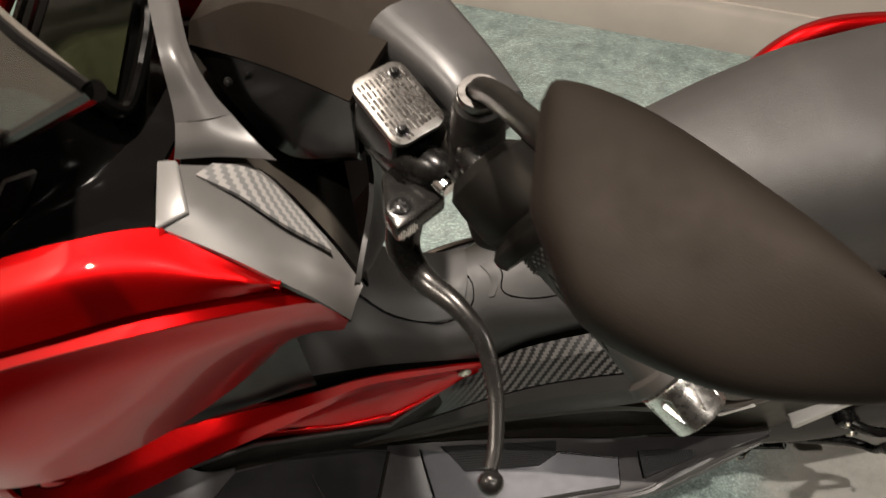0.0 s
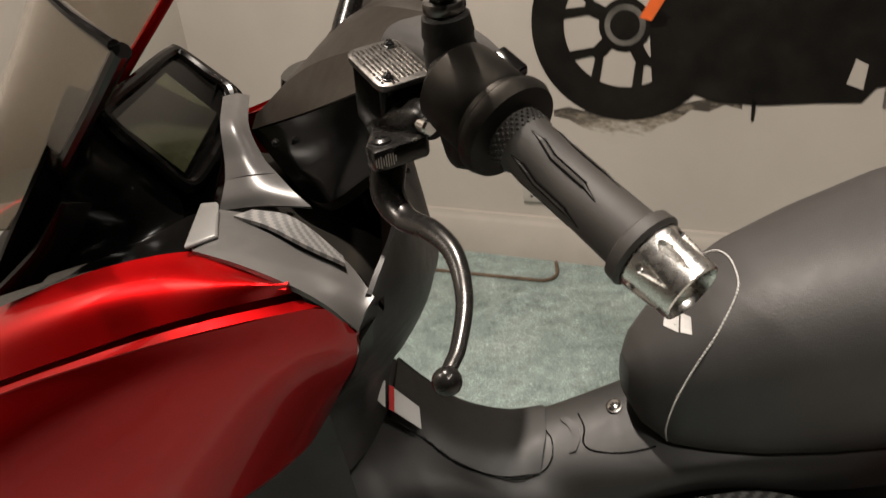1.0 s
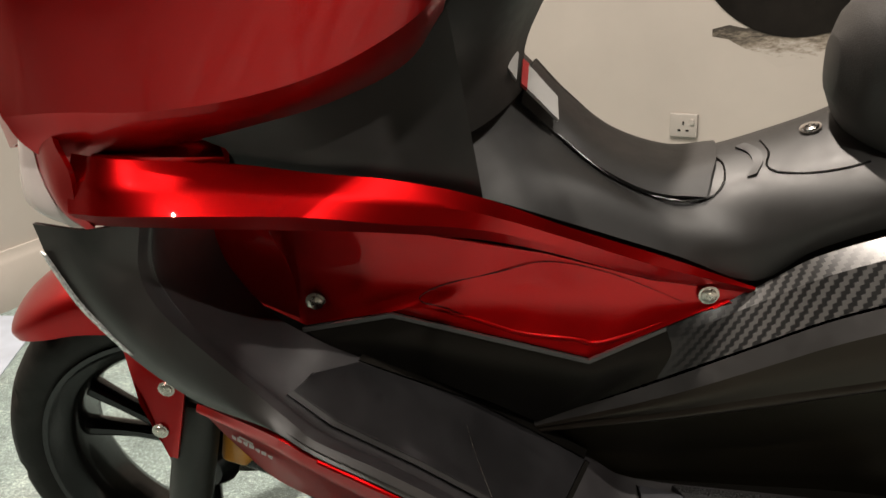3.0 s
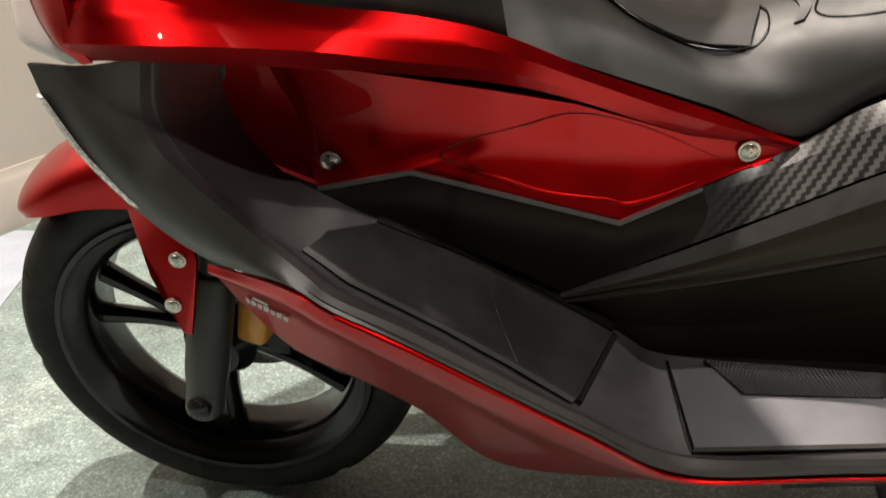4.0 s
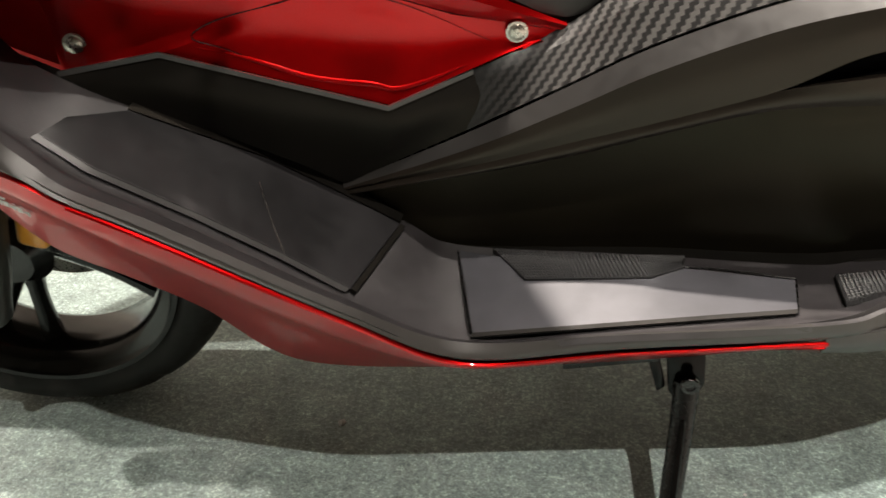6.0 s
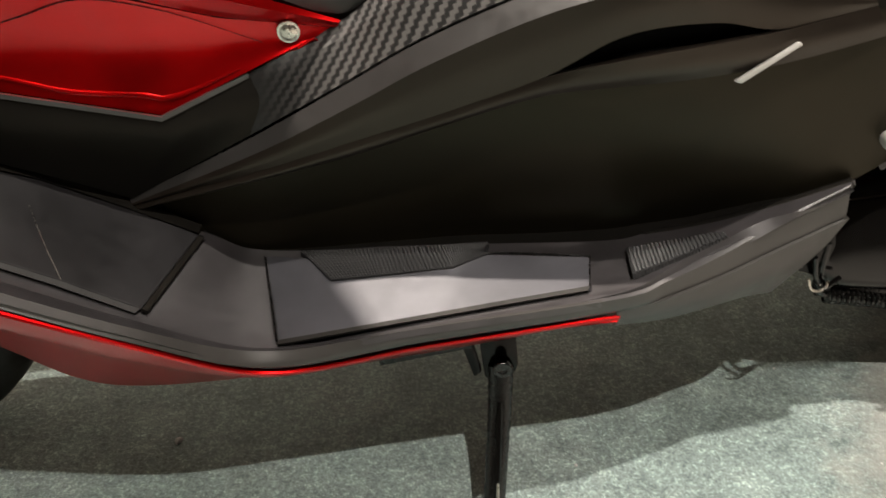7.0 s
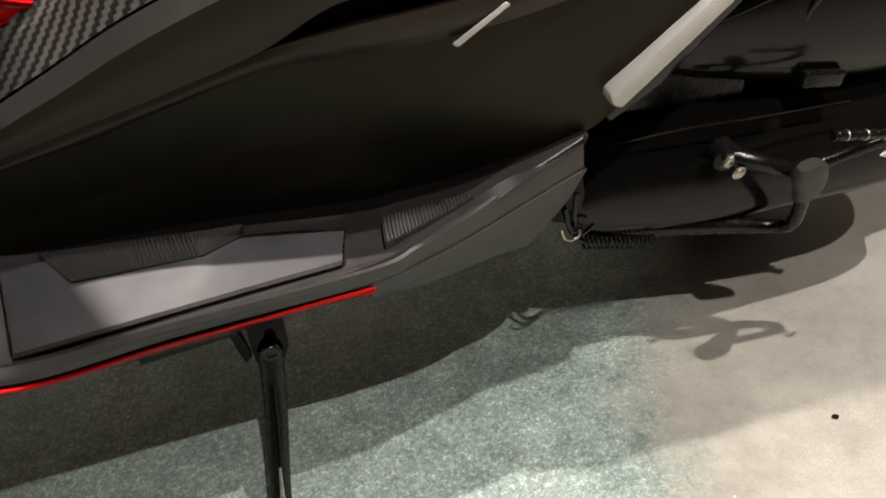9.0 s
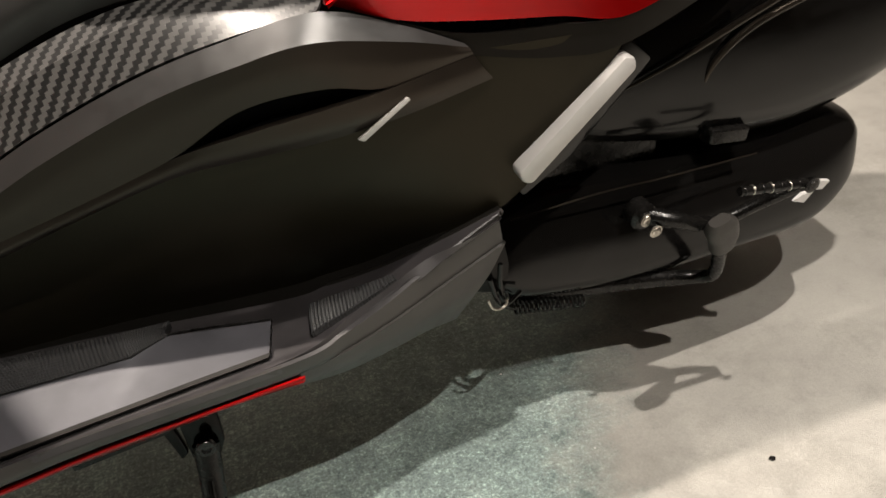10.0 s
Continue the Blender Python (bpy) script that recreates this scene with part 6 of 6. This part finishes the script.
    hull("column_cover", [(V((-0.08, 0.63, 0.93)), V((0.06, 0, 0)), V((0, 0.075, 0))), (V((-0.085, 0.635, 1.00)), V((0.05, 0, 0)), V((0, 0.06, 0))), (V((-0.08, 0.645, 1.06)), V((0.045, 0, 0)), V((0, 0.055, 0)))], GLOSS, S, 10, 24)
    # grey ear panel with its woven patch
    outer = [(-0.160, 0.412, 0.981), (-0.115, 0.386, 0.979), (-0.074, 0.362, 0.973), (-0.047, 0.351, 0.961), (-0.025, 0.346, 0.940)]
    innr = [(-0.160, 0.472, 0.990), (-0.128, 0.478, 0.980), (-0.094, 0.480, 0.972), (-0.040, 0.405, 0.968), (-0.014, 0.366, 0.956)]
    mdl = [V(p).lerp(V(q), 0.45) + V((0, 0, 0.003)) for p, q in zip(outer, innr)]
    ear = sheet("ear_panel", [outer, mdl, innr], EAR, S, 40, 12, 0.004, label="grey satin panel with a woven patch", out=(0, -0.3, 1))
    sheet("woven_patch", [[(-0.140, 0.464, 0.984), (-0.105, 0.440, 0.983), (-0.070, 0.410, 0.979), (-0.036, 0.388, 0.972)], [(-0.128, 0.477, 0.983), (-0.100, 0.474, 0.978), (-0.075, 0.450, 0.975), (-0.040, 0.402, 0.971)]], CARBON_PALE, ear, 30, 6, 0.003, label="pale woven patch", out=(0, -0.3, 1), lift=0.002)
    prism("ear_corner", [(-0.163, 0.410, 0.982), (-0.140, 0.422, 0.985), (-0.152, 0.470, 0.994), (-0.166, 0.470, 0.994)], (-0.002, 0, 0.003), EAR_LIT, ear, 0.002, "raised corner, coloured paler as if lit")
    # added black sheet that darkens the well and hides the far fairing
    sill = [V(p) + V((0.004, 0.012, -0.016)) for p in innr]
    sheet("well_filler", [sill, [mirror_y(p) for p in sill]], MATTE, S, 16, 8, 0.004, label="black filler sheet added to keep the steering well dark", out=(0, 0, 1))
    # black tray round the dash
    sheet("dash_tray", [[(-0.42, 0.432, 0.895), (-0.335, 0.422, 0.935), (-0.240, 0.420, 0.965), (-0.163, 0.420, 0.978)], [(-0.42, 0.47, 0.91), (-0.335, 0.47, 0.94), (-0.245, 0.47, 0.955), (-0.175, 0.476, 0.972)], [(-0.40, 0.62, 0.96), (-0.33, 0.62, 0.96), (-0.25, 0.62, 0.955), (-0.16, 0.60, 0.95)], [(-0.40, 0.80, 0.90), (-0.33, 0.80, 0.92), (-0.25, 0.80, 0.93), (-0.14, 0.78, 0.93)]], GLOSS, S, 30, 16, 0.004, label="gloss black tray under the dash", out=(0, 0, 1))
    face = [V((-0.200, 0.558, 0.955)), V((-0.262, 0.530, 1.058)), V((-0.268, 0.738, 1.074)), V((-0.193, 0.705, 1.026))]

    def on_dash(u, v, up=0.0):
        """A place on the dash: u across from its left, v from its foot."""
        p = face[0].lerp(face[3], u).lerp(face[1].lerp(face[2], u), v)
        return p + V((0.78, -0.12, 0.55)).normalized() * up

    dash = sheet("dashboard", [[on_dash(u, v, b) for u in (-0.02, 0.25, 0.75, 1.02)] for v, b in ((-0.06, -0.014), (0.0, 0.0), (0.5, 0.004), (1.0, 0.004), (1.07, -0.008))], CHEEK, S, 24, 24, 0.03, label="black instrument panel with a dark display", out=(1, 0, 0.4))
    sweep("bezel", [on_dash(u, v, 0.006) for u, v in ((0.30, 0.10), (0.0, 0.22), (-0.03, 0.55), (-0.03, 0.95), (0.05, 1.04), (0.40, 1.03), (0.80, 1.0), (0.92, 0.90), (0.92, 0.50), (0.90, 0.14), (0.60, 0.06), (0.30, 0.10))], 0.007, CHEEK, dash, 70, 10, 1.0, "raised black bezel")
    sheet("display", [[on_dash(0.06, 0.30, 0.006), on_dash(0.66, 0.22, 0.006)], [on_dash(0.02, 0.93, 0.006), on_dash(0.66, 0.88, 0.006)]], SCREEN, dash, 10, 6, 0.002, label="dark greenish display", out=(1, 0, 0.4))
    # smoked windscreen
    le = [(-0.345, 0.497, 0.973), (-0.300, 0.467, 1.014), (-0.252, 0.434, 1.059), (-0.204, 0.402, 1.103), (-0.156, 0.369, 1.148)]
    ce = [mid(-0.44, 0.96), mid(-0.39, 1.02), mid(-0.34, 1.085), mid(-0.29, 1.15), mid(-0.245, 1.215)]
    q1 = [V(a).lerp(b, 0.5) + V((-0.022, -0.010, 0.004)) for a, b in zip(le, ce)]
    ws = sheet("windscreen", [le, q1, ce, [mirror_y(p) for p in q1], [mirror_y(p) for p in le]], SMOKED, S, 24, 30, 0.004, label="smoked plastic windscreen", out=(-1, 0, 0.3))
    sweep("screen_trim", [V(p) + V((0.004, 0.002, -0.004)) for p in le], 0.0065, GLOSS, ws, 24, 10, label="black screen trim")
    sweep("top_trim", [le[-1], V(le[-1]).lerp(q1[-1], 0.5) + V((-0.006, -0.004, 0.002)), q1[-1], ce[-1]], [0.0045, 0.0035, 0.003, 0.003], GLOSS, ws, 30, 8, label="black top edge of the screen")
    sweep("screen_trim", [mirror_y(p) + V((0.006, 0, 0)) for p in le], 0.006, RED, ws, 24, 10, label="red screen trim")
    sheet("screen_garnish", [[(-0.345, 0.418, 0.945), (-0.305, 0.420, 1.000), (-0.262, 0.436, 1.060), (-0.235, 0.455, 1.105)], [(-0.300, 0.450, 0.950), (-0.262, 0.470, 0.995), (-0.262, 0.500, 1.050), (-0.262, 0.525, 1.085)], [(-0.215, 0.500, 0.952), (-0.215, 0.540, 0.970), (-0.255, 0.545, 1.050), (-0.275, 0.560, 1.080)]], CHEEK, ws, 20, 14, 0.004, label="black inner screen garnish", out=(1, -0.4, 0.2))
    sheet("screen_bracket", [[(-0.335, 0.410, 0.950), (-0.290, 0.418, 0.985), (-0.262, 0.43, 1.02)], [(-0.300, 0.43, 0.952), (-0.270, 0.44, 0.978), (-0.248, 0.45, 1.01)]], GLOSS, ws, 12, 4, 0.004)


cockpit()


def rear_end():
    # engine and drive case
    case = hull("drive_case", [(V((0.585, 0.610, 0.245)), V((0, 0.02, 0.045)), V((0, 0.05, 0))), (V((0.63, 0.615, 0.240)), V((0, 0.02, 0.062)), V((0, 0.058, 0))), (V((0.76, 0.625, 0.228)), V((0, 0.02, 0.066)), V((0, 0.064, 0))), (V((0.90, 0.635, 0.225)), V((0, 0.02, 0.066)), V((0, 0.062, 0))), (V((1.00, 0.645, 0.228)), V((0, 0.02, 0.070)), V((0, 0.058, 0))), (V((1.06, 0.652, 0.235)), V((0, 0.01, 0.050)), V((0, 0.05, 0))), (V((1.085, 0.656, 0.240)), V((0, 0.0, 0.02)), V((0, 0.03, 0)))], GLOSS, S, 40, 32, 3.2, "black engine drive case")
    sheet("case_rib", [[(0.605, 0.560, 0.290), (0.70, 0.556, 0.300), (0.78, 0.562, 0.296), (0.90, 0.575, 0.290)], [(0.605, 0.559, 0.2885), (0.70, 0.555, 0.2985), (0.78, 0.561, 0.2945), (0.90, 0.574, 0.2885)]], SATIN_BLACK, case, 24, 3, 0.002)
    for q in ([(0.961, 0.580, 0.211), (0.974, 0.580, 0.217), (0.987, 0.580, 0.217), (0.977, 0.580, 0.205)], [(0.982, 0.580, 0.221), (0.989, 0.580, 0.231), (1.008, 0.580, 0.227), (0.999, 0.580, 0.218)]):
        prism("case_mark", q, (0, -0.006, 0), WHITE, case, label="pale printed mark")
    hull("air_filter_box", [(V((0.690, 0.66, 0.385)), V((0.0, 0.01, 0.055)), V((0, 0.06, 0))), (V((0.74, 0.655, 0.395)), V((0, 0.01, 0.075)), V((0, 0.07, 0))), (V((0.84, 0.655, 0.400)), V((0, 0.01, 0.098)), V((0, 0.074, 0))), (V((0.95, 0.66, 0.39)), V((0, 0.01, 0.10)), V((0, 0.07, 0))), (V((1.06, 0.67, 0.405)), V((0, 0.01, 0.098)), V((0, 0.065, 0))), (V((1.16, 0.68, 0.43)), V((0, 0.01, 0.085)), V((0, 0.055, 0))), (V((1.20, 0.685, 0.44)), V((0, 0.01, 0.05)), V((0, 0.035, 0)))], GLOSS, S, 30, 32, 3.0, "black air filter box")
    sweep("box_crease", [(0.725, 0.580, 0.393), (0.792, 0.576, 0.418), (0.873, 0.578, 0.450), (0.96, 0.586, 0.478)], [0.001, 0.003, 0.0035, 0.002], SATIN_BLACK, S, 20, 8)
    sweep("box_crease", [(0.824, 0.583, 0.373), (0.836, 0.579, 0.407), (0.872, 0.579, 0.435), (0.929, 0.583, 0.452), (1.0, 0.592, 0.462)], [0.001, 0.0035, 0.004, 0.0035, 0.001], SATIN_BLACK, S, 24, 8)
    hull("engine_block", [(V((0.60, 0.72, 0.30)), V((0, 0, 0.10)), V((0, 0.12, 0))), (V((0.80, 0.74, 0.30)), V((0, 0, 0.12)), V((0, 0.12, 0)))], IRON, S, 6, 20, 4, "dark engine block")
    # added hull that shuts out light between board tail and drive case
    hull("pivot_filler", [(V((0.520, 0.640, 0.262)), V((0, 0.01, 0.040)), V((0, 0.055, 0))), (V((0.57, 0.632, 0.255)), V((0, 0.015, 0.050)), V((0, 0.060, 0))), (V((0.62, 0.630, 0.245)), V((0, 0.01, 0.050)), V((0, 0.055, 0)))], GLOSS, S, 10, 20, 3.0, "black filler hull added to close a light leak")
    block("breather", (0.05, 0.02, 0.018), Matrix.Translation((0.862, 0.585, 0.318)) @ pose(0, 0, 0, 0, 8, 4), IRON, S, 0.003)
    # folded passenger footrest
    a, b = V((0.594, 0.494, 0.376)), V((0.694, 0.498, 0.463))
    u = (b - a).normalized()
    w = V((-u.z, 0, u.x))
    q = [a - w * 0.0095, b - w * 0.009, b + u * 0.006, b + w * 0.009, a + w * 0.0095, a - u * 0.004]
    prism("passenger_footrest", [p + V((0, -0.004, 0)) for p in q], (0, 0.022, 0), ALLOY, S, 0.004, "folded silver passenger footrest")
    prism("footrest_bracket", [(0.575, 0.510, 0.385), (0.60, 0.512, 0.345), (0.65, 0.52, 0.37), (0.73, 0.522, 0.45), (0.70, 0.515, 0.48), (0.64, 0.512, 0.43)], (0, 0.02, 0), GLOSS, S, 0.003, "black footrest bracket")
    # kick starter
    p0 = V((0.745, 0.548, 0.266))
    kick = sweep("kick_starter", [p0, V((0.776, 0.528, 0.262)), V((0.818, 0.526, 0.248)), V((0.866, 0.520, 0.262)), V((0.900, 0.505, 0.284))], [0.011, 0.009, 0.008, 0.0065, 0.007], IRON, S, 30, 12, label="black kick starter arm")
    lathe("kick_boss", [(0, -0.012), (0.015, -0.012), (0.016, 0.006), (0.012, 0.010), (0, 0.010)], p0, LEFT, IRON, kick, 20)
    bolt(p0 + LEFT * 0.011, LEFT, 0.0065, kick, "bolt")
    bolt((0.751, 0.526, 0.256), LEFT, 0.006, kick, "bolt")
    sweep("kick_pedal", [V((0.904, 0.498, 0.291)), V((0.863, 0.496, 0.297)), V((0.822, 0.495, 0.303))], 0.0048, IRON, kick, 10, 14, label="ribbed kick pedal")
    for k in range(7):
        f = 0.14 + 0.135 * k
        c = V((0.904, 0.498, 0.291)).lerp(V((0.822, 0.495, 0.303)), f)
        lathe("pedal_rib", [(0.0046, -0.0013), (0.0060, 0), (0.0046, 0.0013)], c, (0.082, 0.003, -0.012), STEEL if k % 2 else IRON, kick, 16, closed=True)
    bolt((0.905, 0.490, 0.292), LEFT, 0.007, kick, "bolt", DARKMETAL)
    # centre stand with its rubber-capped tang and return spring
    st = sweep("centre_stand", [(0.602, 0.575, 0.176), (0.69, 0.568, 0.172), (0.78, 0.560, 0.162), (0.822, 0.548, 0.160), (0.832, 0.530, 0.175), (0.822, 0.512, 0.220), (0.812, 0.498, 0.250)], [0.010, 0.011, 0.010, 0.008, 0.0075, 0.0075, 0.0075], IRON, S, 40, 12, label="black centre stand folded under the engine")
    hull("tang_cap", [(V((0.820, 0.508, 0.228)), V((0.012, 0, 0.004)), V((0, 0.011, 0))), (V((0.813, 0.498, 0.250)), V((0.015, 0, 0.005)), V((0, 0.012, 0))), (V((0.803, 0.491, 0.270)), V((0.016, 0, 0.0065)), V((0, 0.012, 0))), (V((0.799, 0.489, 0.279)), V((0.010, 0, 0.004)), V((0, 0.008, 0)))], GRIP, st, 14, 20, 2.6, "dark rubber cap")
    hel = []
    s0, s1 = V((0.604, 0.560, 0.176)), V((0.688, 0.560, 0.160))
    tt, aa, bb = axes_for(s1 - s0)
    for k in range(140):
        f = k / 139
        an = 2 * math.pi * 16 * f
        hel.append(s0.lerp(s1, f) + (aa * math.cos(an) + bb * math.sin(an)) * 0.0075)
    sweep("return_spring", hel, 0.0015, GLOSS, st, 420, 6, label="black steel return spring")
    sweep("spring_bracket", [(0.580, 0.530, 0.262), (0.578, 0.528, 0.235), (0.584, 0.536, 0.205), (0.598, 0.548, 0.186)], [0.003, 0.003, 0.0035, 0.003], GLOSS, S, 16, 8, label="black bent spring wire")
    sweep("spring_bracket", [(0.566, 0.522, 0.252), (0.572, 0.522, 0.225), (0.582, 0.524, 0.214), (0.604, 0.540, 0.212)], 0.0026, GLOSS, S, 16, 8, label="black bent spring wire")
    sweep("clip_wire", [(0.560, 0.514, 0.233), (0.564, 0.514, 0.222), (0.572, 0.516, 0.217), (0.580, 0.518, 0.219), (0.582, 0.520, 0.225)], 0.0015, STEEL, S, 16, 6, label="bright steel clip")
    # side stand
    prism("side_stand_bracket", [(0.246, 0.497, 0.215), (0.282, 0.497, 0.215), (0.283, 0.488, 0.172), (0.276, 0.484, 0.158), (0.262, 0.483, 0.152), (0.250, 0.486, 0.162)], (0, 0.012, 0), CHEEK, S, 0.002, "black side stand bracket")
    prism("bracket_lug", [(0.226, 0.500, 0.205), (0.238, 0.500, 0.207), (0.248, 0.490, 0.165), (0.240, 0.490, 0.158)], (0, 0.010, 0), CHEEK, S, 0.002, "black bracket lug")
    ss = sweep("side_stand", [(0.266, 0.484, 0.178), (0.262, 0.465, 0.135), (0.254, 0.432, 0.080), (0.247, 0.402, 0.030), (0.245, 0.394, 0.016)], [0.0125, 0.0115, 0.0108, 0.0105, 0.009], IRON, S, 30, 16, 0.85, "black steel side stand leg")
    sweep("leg_web", [(0.2625, 0.463, 0.150), (0.2590, 0.446, 0.118), (0.2545, 0.424, 0.080), (0.2520, 0.410, 0.058)], [0.003, 0.004, 0.004, 0.002], CHEEK, ss, 16, 10)
    sweep("leg_rail", [(0.2555, 0.420, 0.085), (0.2525, 0.404, 0.055), (0.2500, 0.390, 0.028), (0.2480, 0.377, 0.003)], [0.0012, 0.0024, 0.0027, 0.0024], STEEL, ss, 20, 10, label="bright worn steel rail along the leg")
    lathe("pivot_bolt", [(0.0035, 0), (0.009, 0), (0.009, 0.004), (0.008, 0.0052), (0.0048, 0.0052), (0.0042, 0.003), (0, 0.003)], (0.267, 0.476, 0.182), (0, -1, 0.1), DARKMETAL, ss, 20, "dark pivot bolt with a socket")
    foot = [V((0.247, 0.372, 0.002)), V((0.239, 0.369, 0.002)), V((0.226, 0.368, 0.002)), V((0.216, 0.373, 0.002)), V((0.212, 0.381, 0.002)), V((0.2175, 0.389, 0.014)), V((0.2250, 0.398, 0.031)), V((0.2320, 0.404, 0.044)), V((0.2400, 0.406, 0.048)), V((0.2460, 0.402, 0.042)), V((0.2475, 0.388, 0.020))]
    prism("stand_foot", foot, (0.0, 0.005, -0.0035), GLOSS, ss, 0.0015, "rounded black stand foot")
    sweep("foot_rim", [p + V((0, -0.0006, 0.0004)) for p in foot[:5]], 0.0010, STEEL, ss, 20, 6, label="worn bright rim")
    prism("stand_rail", [(0.150, 0.488, 0.190), (0.240, 0.488, 0.205), (0.240, 0.488, 0.198), (0.150, 0.488, 0.183)], (0, 0.01, 0), IRON, S, 0.001)
    # rear wheel behind the case
    rc = mid(0.90, 0.252)
    wh = lathe("rear_wheel", [(0.15, -0.05), (0.182, -0.055), (0.165, 0), (0.182, 0.055), (0.15, 0.05)], rc, LEFT, RIM, S, 48, "black rear wheel", closed=True)
    lathe("tyre", [(0.178, -0.05), (0.21, -0.064), (0.235, -0.06), (0.252, -0.03), (0.256, 0), (0.252, 0.03), (0.235, 0.06), (0.21, 0.064), (0.178, 0.05)], rc, LEFT, RUBBER, wh, 72, "black rear tyre", closed=True)
    lathe("hub", [(0.05, -0.06), (0.05, 0.06)], rc, LEFT, IRON, wh, 24)
    for k in range(5):
        an = k * 2 * math.pi / 5
        tt, aa, bb = axes_for(LEFT)
        u = aa * math.cos(an) + bb * math.sin(an)
        sweep("spoke", [rc + u * 0.04, rc + u * 0.17], [0.014, 0.012], RIM, wh, 6, 8)


rear_end()


def floor_grit():
    """Small chips and crumbs lying about."""
    rng = random.Random(11)
    spots = [(-0.117, 0.582, 0.005), (0.178, 0.410, 0.006), (0.845, 0.40, 0.004), (0.99, 0.37, 0.003)]
    for k in range(26):
        spots.append((-0.9 + 2.4 * rng.random(), -0.1 + 0.95 * rng.random(), 0.0012 + 0.002 * rng.random()))
    for i, (x, y, r) in enumerate(spots):
        bm = bmesh.new()
        bmesh.ops.create_icosphere(bm, subdivisions=1, radius=r)
        for v in bm.verts:
            v.co *= 0.7 + 0.6 * rng.random()
            v.co.z *= 0.5
        bmesh.ops.transform(bm, matrix=Matrix.Translation((x, y, r * 0.3)), verts=bm.verts)
        dark = i == 1 or (i > 0 and rng.random() < 0.5)
        tagged(finish(bm, "floor_chip", IRON if dark else WHITE), "dark crumb on the concrete floor" if dark else "pale chip on the concrete floor", "chip", "chips on the floor")


floor_grit()
